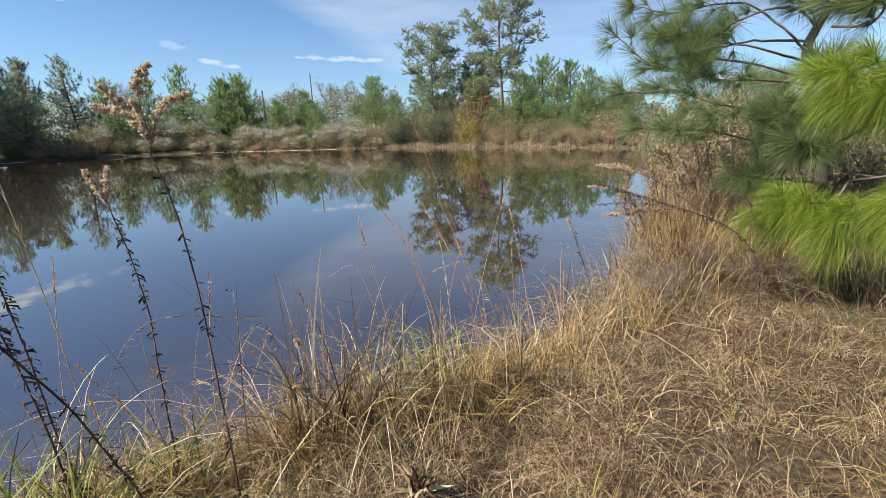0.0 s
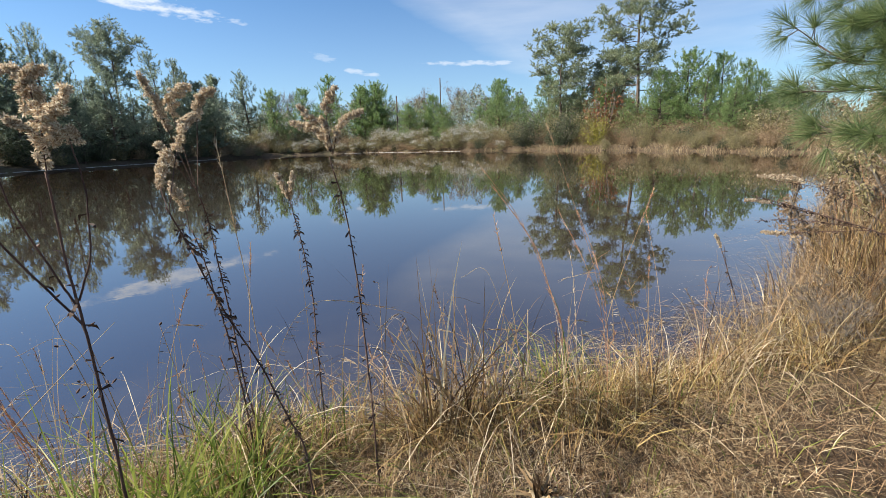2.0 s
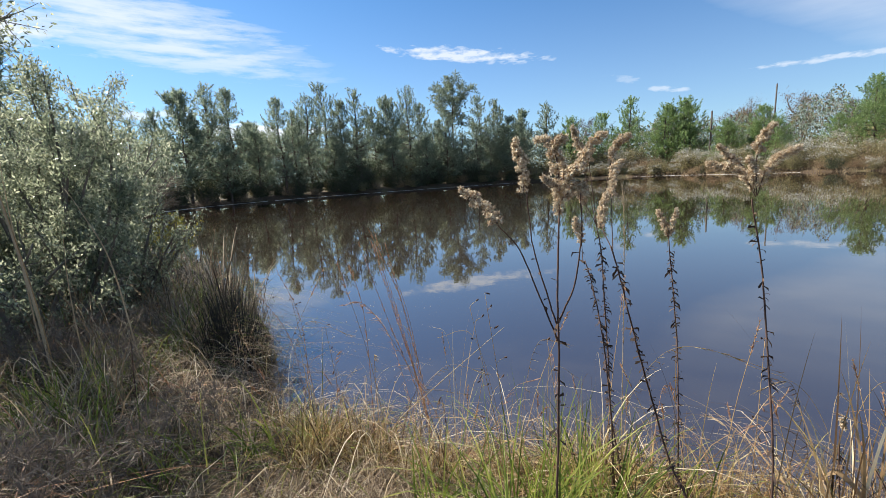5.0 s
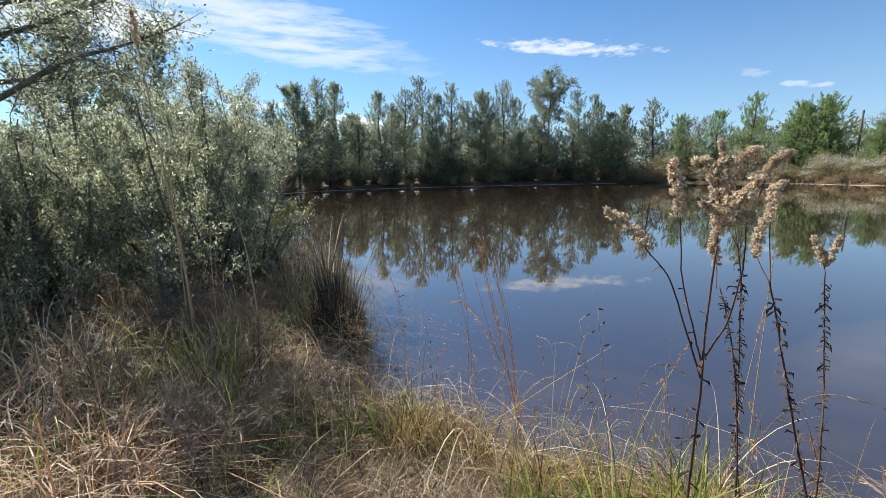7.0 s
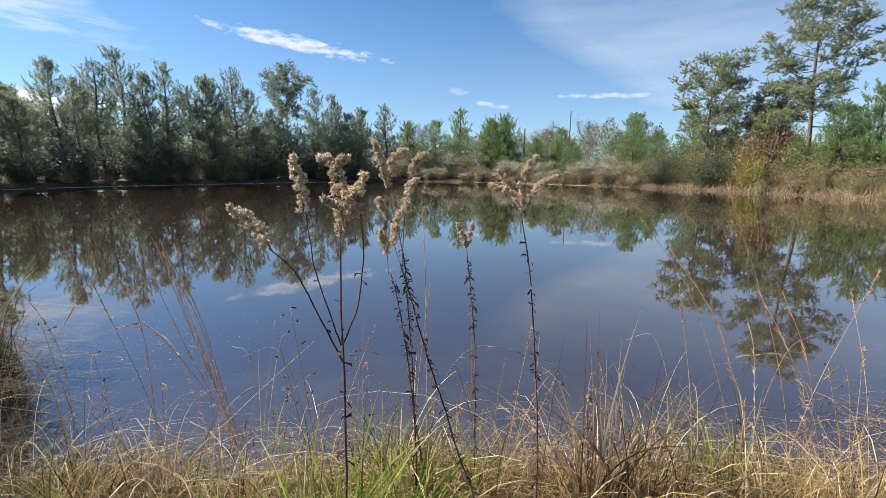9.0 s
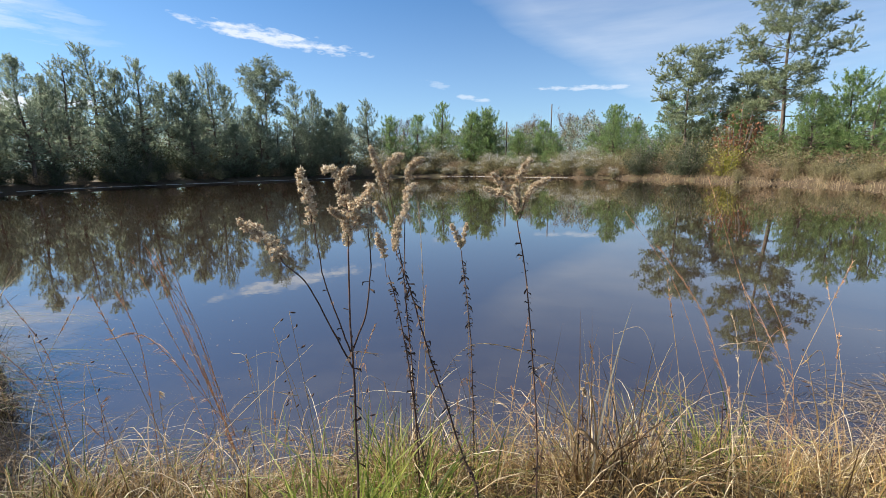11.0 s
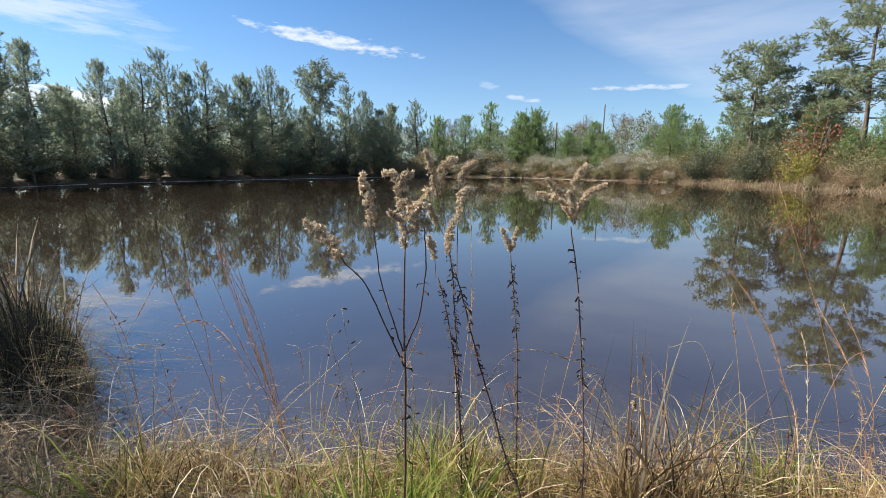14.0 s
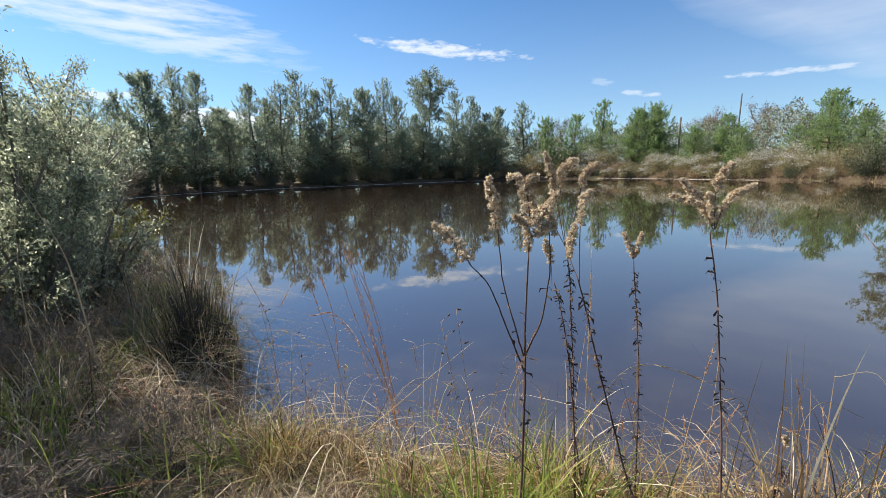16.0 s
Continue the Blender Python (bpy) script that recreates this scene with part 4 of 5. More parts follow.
def goldenrod(stems, heads, label, seed, leaf_count=60):
    """stems: paths, the first is the main one; heads: axes of the seed plumes, each with its half thickness."""
    rng = np.random.default_rng(seed)
    plant = new("goldenrod_plant")
    foliage = Mesh()
    for n, pts in enumerate(stems):
        pts = [list(p) for p in pts]
        if n == 0:
            a, b = np.array(pts[0]), np.array(pts[1])
            foot = a + (a - b) * 0.25
            g = on_ground(foot[0], foot[1])
            pts = [(foot[0], foot[1], min(g, a[2] - 0.05) - 0.03)] + pts
        path = curve(pts, 7)
        path = path + np.cumsum(rng.normal(0, 0.0009, path.shape), 0)
        stem = Mesh()
        r0 = 0.0042 if n == 0 else 0.0026
        tube(stem, path, np.linspace(r0, r0 * 0.55, len(path)), 6)
        part("stem" if n == 0 else "branch", stem, STEM_DARK, plant, smooth=True)
        stalk_leaves(foliage, path, rng, int(leaf_count * 1.25) if n == 0 else leaf_count // 5, start=0.12 if n == 0 else 0.2)
    part("foliage", foliage, DRY_LEAF, plant, "small withered dark leaves")
    for pts, half in heads:
        part("seed_head", seed_plume(pts, half * 1.0, rng, 1.0, 0.45 if math.dist(pts[0], pts[-1]) > 0.2 else 0.1), FLUFF, plant, "fluffy beige seed head")
        twig = Mesh()
        tube(twig, curve(pts, 4), 0.0016, 4)
        part("twig", twig, STEM_DARK, plant)
    return tagged(plant, label, "goldenrod", "goldenrod on the bank")


goldenrod([[(-0.03, 1.58, 0.90), (-0.027, 1.58, 1.262), (-0.025, 1.58, 1.449), (-0.028, 1.58, 1.610), (-0.024, 1.58, 1.794)],
           [(-0.028, 1.58, 1.455), (-0.071, 1.55, 1.574), (-0.123, 1.51, 1.714), (-0.170, 1.48, 1.785)],
           [(-0.030, 1.58, 1.496), (-0.057, 1.58, 1.578), (-0.094, 1.58, 1.708), (-0.111, 1.58, 1.860)],
           [(-0.025, 1.58, 1.510), (0.011, 1.58, 1.609), (0.024, 1.58, 1.738), (0.020, 1.58, 1.847)]],
          [([(-0.165, 1.48, 1.777), (-0.207, 1.52, 1.829), (-0.265, 1.54, 1.872)], 0.019),
           ([(-0.111, 1.58, 1.860), (-0.114, 1.58, 1.915), (-0.134, 1.58, 1.984)], 0.018),
           ([(-0.024, 1.58, 1.775), (-0.021, 1.60, 1.866), (-0.028, 1.62, 1.941), (-0.037, 1.63, 1.963)], 0.018),
           ([(-0.037, 1.63, 1.955), (-0.028, 1.63, 1.980), (-0.002, 1.63, 1.990)], 0.012),
           ([(-0.038, 1.64, 1.957), (-0.053, 1.64, 1.985), (-0.078, 1.66, 1.990)], 0.010),
           ([(-0.019, 1.58, 1.885), (0.016, 1.58, 1.905), (0.043, 1.58, 1.950)], 0.015),
           ([(-0.019, 1.58, 1.832), (0.015, 1.58, 1.863), (0.040, 1.58, 1.850)], 0.016),
           ([(-0.025, 1.58, 1.863), (-0.046, 1.58, 1.881), (-0.063, 1.58, 1.888)], 0.008)],
          "dark branching goldenrod stalk with thick beige seed plumes", 1, 16)
goldenrod([[(0.405, 1.85, 0.76), (0.365, 1.915, 0.87), (0.308, 1.917, 1.079), (0.240, 1.84, 1.313), (0.187, 1.81, 1.513), (0.140, 1.79, 1.67)]],
          [([(0.140, 1.79, 1.66), (0.155, 1.92, 1.775), (0.178, 2.05, 1.885), (0.212, 2.09, 1.925)], 0.015),
           ([(0.140, 1.79, 1.66), (0.118, 1.88, 1.735), (0.140, 1.95, 1.82)], 0.013)],
          "leaning goldenrod stalk hung with shrivelled dark leaves", 2, 130)
goldenrod([[(0.254, 2.12, 0.55), (0.243, 2.20, 0.654), (0.221, 2.265, 0.846), (0.209, 2.30, 1.116), (0.192, 2.32, 1.389), (0.181, 2.33, 1.547), (0.160, 2.33, 1.66)]],
          [([(0.160, 2.33, 1.653), (0.118, 2.30, 1.839), (0.090, 2.28, 1.963), (0.056, 2.27, 2.070)], 0.017),
           ([(0.160, 2.33, 1.653), (0.138, 2.33, 1.836), (0.124, 2.33, 1.957), (0.144, 2.33, 2.015), (0.188, 2.33, 2.039)], 0.022),
           ([(0.162, 2.33, 1.666), (0.187, 2.30, 1.815), (0.208, 2.28, 1.946), (0.232, 2.28, 2.001), (0.275, 2.28, 2.025)], 0.017),
           ([(0.160, 2.33, 1.666), (0.106, 2.30, 1.770), (0.068, 2.28, 1.842)], 0.013)],
          "upright goldenrod stalk with open seed plumes and shrivelled leaves", 3, 150)
goldenrod([[(0.209, 2.19, 0.72), (0.188, 2.22, 1.019), (0.159, 2.24, 1.243), (0.134, 2.31, 1.392), (0.106, 2.36, 1.51)]], [([(0.106, 2.36, 1.50), (0.100, 2.38, 1.60), (0.072, 2.35, 1.70)], 0.020)],
          "thin goldenrod stalk hung with shrivelled leaves", 13, 120)
goldenrod([[(0.53, 2.40, 0.52), (0.542, 2.49, 0.858), (0.555, 2.60, 1.09), (0.540, 2.63, 1.35), (0.509, 2.60, 1.562)]],
          [([(0.509, 2.60, 1.562), (0.488, 2.60, 1.628), (0.464, 2.62, 1.691)], 0.015), ([(0.508, 2.60, 1.568), (0.519, 2.58, 1.632), (0.535, 2.58, 1.697)], 0.014)],
          "small goldenrod stalk with a forked seed head", 4, 130)
goldenrod([[(0.668, 1.895, 0.64), (0.676, 1.93, 0.969), (0.689, 2.036, 1.279), (0.676, 2.10, 1.597), (0.640, 2.10, 1.787)]],
          [([(0.641, 2.10, 1.782), (0.612, 2.13, 1.857), (0.573, 2.16, 1.882), (0.520, 2.19, 1.898)], 0.015), ([(0.647, 2.12, 1.795), (0.623, 2.15, 1.878), (0.587, 2.17, 1.918), (0.547, 2.18, 1.959)], 0.014),
           ([(0.643, 2.10, 1.787), (0.631, 2.09, 1.901), (0.637, 2.08, 1.963), (0.665, 2.08, 2.015)], 0.016), ([(0.645, 2.10, 1.787), (0.673, 2.11, 1.877), (0.713, 2.11, 1.913), (0.767, 2.12, 1.939)], 0.015),
           ([(0.637, 2.10, 1.798), (0.623, 2.10, 1.877), (0.611, 2.10, 1.911)], 0.014)],
          "tall slim goldenrod stalk topped by a spreading seed head", 5, 70)
goldenrod([[(1.69, 2.03, 0.39), (1.68, 2.04, 0.70), (1.67, 2.05, 0.87)]], [], "short broken goldenrod stalk", 6, 30)
goldenrod([[(1.08, 2.23, 0.29), (1.07, 2.24, 0.62), (1.06, 2.25, 0.86)]], [([(1.06, 2.25, 0.86), (1.06, 2.25, 0.88), (1.055, 2.25, 0.90)], 0.01)], "short goldenrod stalk in the grass", 7, 50)
goldenrod([[(3.96, 1.22, 0.82), (3.91, 1.40, 1.06), (3.82, 1.68, 1.18), (3.70, 1.97, 1.27), (3.57, 2.23, 1.33)],
           [(3.82, 1.53, 1.16), (3.68, 1.90, 1.42), (3.53, 2.20, 1.50)], [(3.81, 1.72, 1.19), (3.69, 2.00, 1.14), (3.61, 2.16, 1.11)],
           [(3.85, 1.26, 0.98), (3.84, 1.29, 1.25), (3.81, 1.40, 1.33)], [(3.80, 1.75, 1.20), (3.66, 2.05, 1.22), (3.55, 2.25, 1.20)], [(3.78, 1.78, 1.21), (3.62, 2.10, 1.33), (3.52, 2.28, 1.38)]],
          [([(3.70, 1.87, 1.42), (3.60, 2.05, 1.50), (3.50, 2.24, 1.51)], 0.016), ([(3.70, 1.98, 1.15), (3.64, 2.10, 1.12), (3.58, 2.20, 1.12)], 0.016), ([(3.60, 2.16, 1.32), (3.54, 2.25, 1.34), (3.50, 2.30, 1.34)], 0.010)],
          "bent goldenrod arching out over the water", 8, 300)
goldenrod([[(4.79, 1.94, 1.26), (4.76, 2.02, 1.62), (4.75, 2.07, 1.78)]], [([(4.75, 2.06, 1.76), (4.75, 2.07, 1.82), (4.76, 2.08, 1.87)], 0.04), ([(4.77, 2.0, 1.78), (4.80, 1.98, 1.82), (4.82, 1.97, 1.83)], 0.03)],
          "weedy stalk with a pale fluffy tuft", 9, 40)
goldenrod([[(-2.6, 2.45, 0.45), (-2.6, 2.46, 0.75), (-2.58, 2.47, 1.0)]], [], "short dark stalk in the grass", 10, 40)
goldenrod([[(3.0, 1.05, 0.35), (3.0, 1.05, 0.55), (3.0, 1.06, 0.72)]], [], "short dark dry stalk on the trodden bank", 11, 30)
goldenrod([[(2.7, 0.95, 0.35), (2.7, 0.96, 0.5), (2.7, 0.97, 0.66)]], [], "short dark dry stalk on the trodden bank", 12, 30)
goldenrod([[(3.9, 2.35, 0.1), (3.78, 2.42, 0.5), (3.62, 2.5, 0.95)], [(3.74, 2.44, 0.6), (3.66, 2.46, 0.8), (3.56, 2.44, 0.98)]], [([(3.62, 2.5, 0.93), (3.6, 2.51, 0.99), (3.57, 2.52, 1.04)], 0.012)],
          "thin leaning stalk at the water's edge", 14, 90)


# ---------------------------------------------------------------- grasses that stand out
def clump(name, x, y, n, tall, spread, width, material, label, seed, messy=0.45, curl=0.7, stalk=0, head=None, steps=5):
    """A tuft of arching blades, with seed stalks where it has them."""
    rng = np.random.default_rng(seed)
    tuft = new(name)
    shape = Mesh()
    p = np.column_stack([x + rng.normal(0, spread, n), y + rng.normal(0, spread, n)])
    foot = np.column_stack([p, np.maximum(ground_height(p), -0.1) - 0.02])
    tall = tall * 1.45
    lean = rng.normal(0, messy, (n, 2)) + (p - [x, y]) * 1.2
    blades(shape, foot, tall * rng.uniform(0.5, 1.1, n), lean, width * rng.uniform(0.6, 1.2, n), rng, curl, steps)
    part("tuft", shape, material, tuft)
    for k in range(stalk):
        stem, ear = Mesh(), Mesh()
        a = rng.normal(0, 0.22, 2)
        base = foot[rng.integers(n)]
        top = tall * rng.uniform(0.75, 1.1)
        pts = curve([base, base + [a[0] * 0.4 * top, a[1] * 0.4 * top, top * 0.55], base + [a[0] * top, a[1] * top, top]], 4)
        tube(stem, pts, np.linspace(0.002, 0.0009, len(pts)), 4)
        part("stalk", stem, STEM_TAN, tuft)
        if head:
            m = 26
            at = pts[-1] + (pts[-2] - pts[-1]) * rng.uniform(0, 1.4, (m, 1))
            needles(ear, at, np.tile(pts[-1] - pts[-3], (m, 1)), 2, 0.022, 0.0035, 0.35, rng)
            part("seed_head", ear, head, tuft)
    return tagged(tuft, label, "grass", "grass tufts on the bank")


def stalks(paths, material, label, seed, fuzz=0.5, radius=0.0022):
    """Tall grass stalks that keep together: each a thin bent rod with fine bristles."""
    rng = np.random.default_rng(seed)
    bunch = new("bluestem_stalk")
    for pts in paths:
        rod, hair = Mesh(), Mesh()
        g = on_ground(pts[0][0], pts[0][1])
        pts = [(pts[0][0], pts[0][1], min(g, pts[0][2]) - 0.02)] + [tuple(p) for p in pts]
        path = curve(pts, 8)
        tube(rod, path, np.linspace(radius, 0.0008, len(path)), 5)
        part("stem", rod, material, bunch, smooth=True)
        m = int(len(path) * 4 * fuzz)
        if m:
            s = rng.uniform(0.3, 1, m)
            k = np.linspace(0, 1, len(path))
            c = np.column_stack([np.interp(s, k, path[:, i]) for i in range(3)])
            needles(hair, c, np.tile(path[-1] - path[-4], (m, 1)), 2, 0.05, 0.003, 0.16, rng)
            tagged(part("sheath", hair, material, bunch), kind="stuff")
    return tagged(bunch, label, "grass")


def sheaf(paths, n, jitter, seed):
    """Near copies of a path: a bundle."""
    rng = np.random.default_rng(seed)
    out = []
    for k in range(n):
        base = np.array(paths[k % len(paths)])
        s = np.linspace(0, 1, len(base))[:, None]
        out.append(base + rng.normal(0, jitter, 3) * [1, 1, 0.3] * s + rng.normal(0, jitter * 0.3, 3) * [1, 1, 0] )
    return out


B1 = [(-0.79, 2.94, 0.09), (-0.83, 2.92, 0.76), (-0.89, 2.90, 1.16), (-1.04, 2.84, 1.38), (-1.19, 2.76, 1.74)]
B1B = [(-0.82, 2.93, 0.23), (-0.89, 2.90, 1.06), (-1.04, 2.84, 1.60)]
B1C = [(-0.855, 3.12, 0.10), (-0.94, 3.10, 0.57), (-1.015, 3.07, 0.93), (-1.13, 3.02, 1.5)]
stalks(sheaf([B1C, B1C, B1B, B1C], 8, 0.03, 1), STRAW_RED, "bundle of russet bluestem stalks leaning over the water", 21)
stalks(sheaf([[(1.72, 2.05, 0.4), (1.70, 2.02, 0.86), (1.70, 2.12, 1.05), (1.66, 2.22, 1.29), (1.50, 2.35, 1.58)]], 2, 0.02, 2), STRAW_RED, "russet grass stalk bending out over the water", 22, 0.2, 0.0015)
stalks(sheaf([[(1.80, 1.80, 0.4), (1.73, 1.80, 0.97), (1.64, 1.82, 1.27), (1.60, 1.95, 1.5)]], 2, 0.02, 3), STRAW_RED, "tall russet grass stalk before the water", 23, 0.15, 0.0014)
stalks([[(-1.85, 3.18, 0.03), (-1.84, 3.19, 0.84), (-1.95, 3.11, 1.32)], [(-1.88, 3.2, 0.03), (-1.95, 3.2, 0.7), (-2.15, 3.15, 1.1)]], STRAW_RED, "thin russet seed stalk by the rushes", 24)
stalks([[(-0.92, 2.58, 0.48), (-0.68, 2.6, 0.723), (-0.46, 2.6, 0.93), (-0.267, 2.6, 1.105)]], STRAW_PALE, "pale broken reed stick bent to a point", 25, 0.0, 0.0042)
stalks([[(-0.62, 2.89, 0.13), (-1.04, 2.73, 1.10), (-1.21, 2.64, 1.20)], [(-1.06, 2.61, 0.31), (-1.06, 2.61, 1.12), (-1.11, 2.58, 1.44)]], STRAW_RED, "thin arching seed stalk over the water", 26)
stalks([[(2.66, 2.63, 0.26), (2.55, 2.74, 0.93), (2.29, 2.98, 1.91)], [(2.45, 2.85, 0.19), (2.20, 3.05, 1.11), (1.88, 3.25, 1.66)]], STRAW_RED, "slender russet grass stalks rising from the bank", 27, 0.3)
stalks(sheaf([[(-3.5, 2.6, 0.5), (-3.53, 2.6, 1.21), (-3.63, 2.6, 1.98), (-3.71, 2.6, 2.66), (-3.78, 2.6, 3.0)], [(-3.72, 2.7, 0.5), (-3.73, 2.7, 1.22), (-3.73, 2.7, 1.98), (-3.66, 2.7, 2.6)], [(-3.2, 3.0, 0.6), (-3.3, 3.0, 1.38), (-3.49, 3.0, 1.77), (-3.6, 3.0, 1.95)],
              [(-3.48, 2.8, 0.5), (-3.47, 2.8, 1.22), (-3.4, 2.8, 1.72)]], 5, 0.012, 4), STRAW_PALE, "tall pale reed stalks before the bush", 28, 0.1, 0.009)
plume = new("plume_reed")
part("plume", seed_plume([(-3.77, 2.6, 2.96), (-3.79, 2.6, 3.08), (-3.80, 2.6, 3.2)], 0.03, np.random.default_rng(3), 1.6), FLUFF, plume, "pale feathery plume")
rod = Mesh()
tube(rod, curve([(-3.5, 2.62, 0.4), (-3.55, 2.62, 1.21), (-3.65, 2.61, 2.0), (-3.78, 2.6, 3.0)], 5), 0.005, 5)
part("stem", rod, STEM_TAN, plume)
tagged(plume, "tall reed with a pale feathery plume", "reed")



def pod_stalk(x, y, top, lean, seed, label, pods=6):
    """A thin dry stalk whose short side twigs carry small dark seed pods."""
    rng = np.random.default_rng(seed)
    plant = new("pod_stalk")
    rod = Mesh()
    path = curve([(x, y, on_ground(x, y) - 0.03), (x + lean * 0.3, y, top * 0.5), (x + lean, y + 0.03, top)], 8)
    tube(rod, path, np.linspace(0.0026, 0.0011, len(path)), 5)
    for k in range(pods):
        i = int(len(path) * rng.uniform(0.55, 1.0)) - 1 if k else len(path) - 1
        a = rng.uniform(0, 2 * np.pi)
        tip = path[i] + np.array([math.cos(a), math.sin(a), rng.uniform(-0.3, 0.9)]) * rng.uniform(0.015, 0.05)
        tube(rod, [path[i], (path[i] + tip) / 2 + [0, 0, 0.004], tip], [0.0012, 0.001, 0.0009], 4)
        d = unit(tip - path[i] + rng.normal(0, 0.01, 3)) * rng.uniform(0.014, 0.028)
        pod = Mesh()
        tube(pod, [tip, tip + d * 0.3, tip + d * 0.7, tip + d], [0.0015, 0.0045, 0.004, 0.0008], 6)
        part("seed_pod", pod, STEM_DARK, plant, "small dark seed pod", smooth=True)
    part("stem", rod, STEM_TAN, plant, smooth=True)
    return tagged(plant, label, "weed")


for n, (x, y, top, lean, pods) in enumerate([(-1.86, 2.9, 1.28, -0.08, 7), (-1.62, 2.95, 1.15, -0.15, 6), (-2.05, 2.85, 1.05, -0.1, 6), (-1.4, 2.9, 0.95, -0.1, 5), (-0.22, 2.4, 1.34, -0.12, 6), (-0.25, 2.42, 1.26, -0.17, 6),
                                            (0.05, 2.3, 1.15, -0.1, 5), (0.85, 2.45, 1.12, 0.03, 5), (2.55, 2.2, 0.98, -0.2, 6), (-0.5, 2.5, 0.85, 0.12, 6)]):
    pod_stalk(x, y, top, lean, 600 + n, "thin dry weed stalk with dark seed pods", pods)
# a slim tan reed among the goldenrod
stalks([[(0.29, 2.42, 0.5), (0.28, 2.38, 1.2), (0.262, 2.3, 1.65), (0.25, 2.3, 1.84)]], STRAW_PALE, "slim tan reed among the goldenrod", 29, 0.2, 0.0026)

rng = np.random.default_rng(99)
# bright green tufts and tan arching ones at the brink, hand-set
for x, y, n, h in [(-0.12, 1.8, 150, 0.6), (0.08, 2.0, 110, 0.55), (0.15, 2.3, 60, 0.5), (-0.5, 1.95, 50, 0.42), (1.75, 2.25, 60, 0.6), (1.95, 2.3, 40, 0.6), (-1.6, 2.3, 40, 0.42), (-2.45, 2.1, 50, 0.5), (-3.1, 2.3, 60, 0.55), (0.5, 2.3, 40, 0.45), (-1.1, 2.6, 30, 0.42)]:
    clump("green_grass_tuft", x, y, n, h, 0.10, 0.0085, GRASS_GREEN, "fresh green grass tuft with arching blades", int(x * 100) + 700, 0.5, 0.75, 0, STRAW)
for x, y, n, h in [(1.15, 2.0, 34, 0.66), (1.3, 2.15, 30, 0.68), (1.0, 2.25, 24, 0.55), (1.55, 2.2, 22, 0.52), (0.75, 2.3, 24, 0.5), (0.35, 2.4, 24, 0.45), (2.3, 2.05, 24, 0.42), (-0.85, 2.45, 24, 0.42), (-1.3, 2.6, 30, 0.42), (0.0, 2.5, 24, 0.42), (2.0, 1.95, 30, 0.42), (1.7, 1.75, 40, 0.38)]:
    clump("dry_grass_tuft", x, y, int(n * 2.2), h * 1.1, 0.12, 0.0052, STRAW_GOLD, "tan dry grass tuft with long curling blades", int(x * 100) + 900, 0.55, 1.0, 0, STRAW, steps=7)
for x, y, n, h in [(1.04, 2.14, 20, 0.72), (1.14, 2.2, 20, 0.74), (1.28, 2.18, 14, 0.56)]:
    clump("reedy_grass_tuft", x, y, n, h, 0.05, 0.010, STRAW, "stiff tan grass clump with broad bent blades", int(x * 100) + 1200, 0.26, 0.75, 0, None, steps=8)
for x, y, h in [(0.95, 2.45, 0.75), (0.75, 2.5, 0.8), (1.9, 2.1, 0.7), (-0.5, 2.6, 0.7), (-0.2, 2.62, 0.65), (0.25, 2.55, 0.75), (2.9, 2.0, 0.7), (-1.7, 2.65, 0.6), (0.55, 2.45, 0.8), (1.4, 2.35, 0.7)]:
    clump("bluestem_tuft", x, y, 14, h * 0.6, 0.05, 0.004, STRAW_RED, "russet bluestem tuft with thin seed stalks", int(x * 100) + 1300, 0.4, 0.8, 2, STRAW_RED)

for k in range(64):
    x = -1.75 + 0.08 * k + rng.uniform(-0.1, 0.1)
    y = float(np.interp(x, [-1.9, -0.9, 0.1, 1.2, 2.2, 3.3], [2.95, 2.8, 2.75, 2.55, 2.3, 2.25])) - rng.uniform(0.0, 0.55)
    clump("arching_grass", x, y, int(rng.integers(13, 22)), rng.uniform(0.45, 0.95), 0.06, 0.0048, (STRAW_GOLD, STRAW_PALE, STRAW)[k % 3], "thin pale grass arching over the brink", 1500 + k, 0.8, 1.25, 1 if k % 5 == 0 else 0, STRAW_RED, steps=8)

# dark rushes standing in the shallows
for x, y, n, h in [(-3.0, 3.7, 170, 0.55), (-3.12, 3.92, 170, 0.6), (-3.3, 4.2, 140, 0.58), (-2.9, 3.5, 120, 0.46), (-3.55, 4.55, 110, 0.58)]:
    clump("rush_clump", x, y, n, h, 0.10, 0.006, REED_DARK, "dark rushes standing at the water's edge", int(x * 100) + 1700, 0.09, 0.3, 0, None, steps=4)
for x, y, n, h in [(-4.0, 4.9, 22, 0.85), (-4.3, 5.3, 26, 0.9), (4.75, 2.55, 18, 0.5), (4.95, 2.65, 14, 0.52), (5.4, 2.75, 14, 0.55)]:
    clump("cattail_clump", x, y, n, h, 0.14, 0.02, STRAW_GREY, "dry cattail leaves standing at the bank", int(x * 100) + 2100, 0.13, 0.4, 0, None, steps=4)
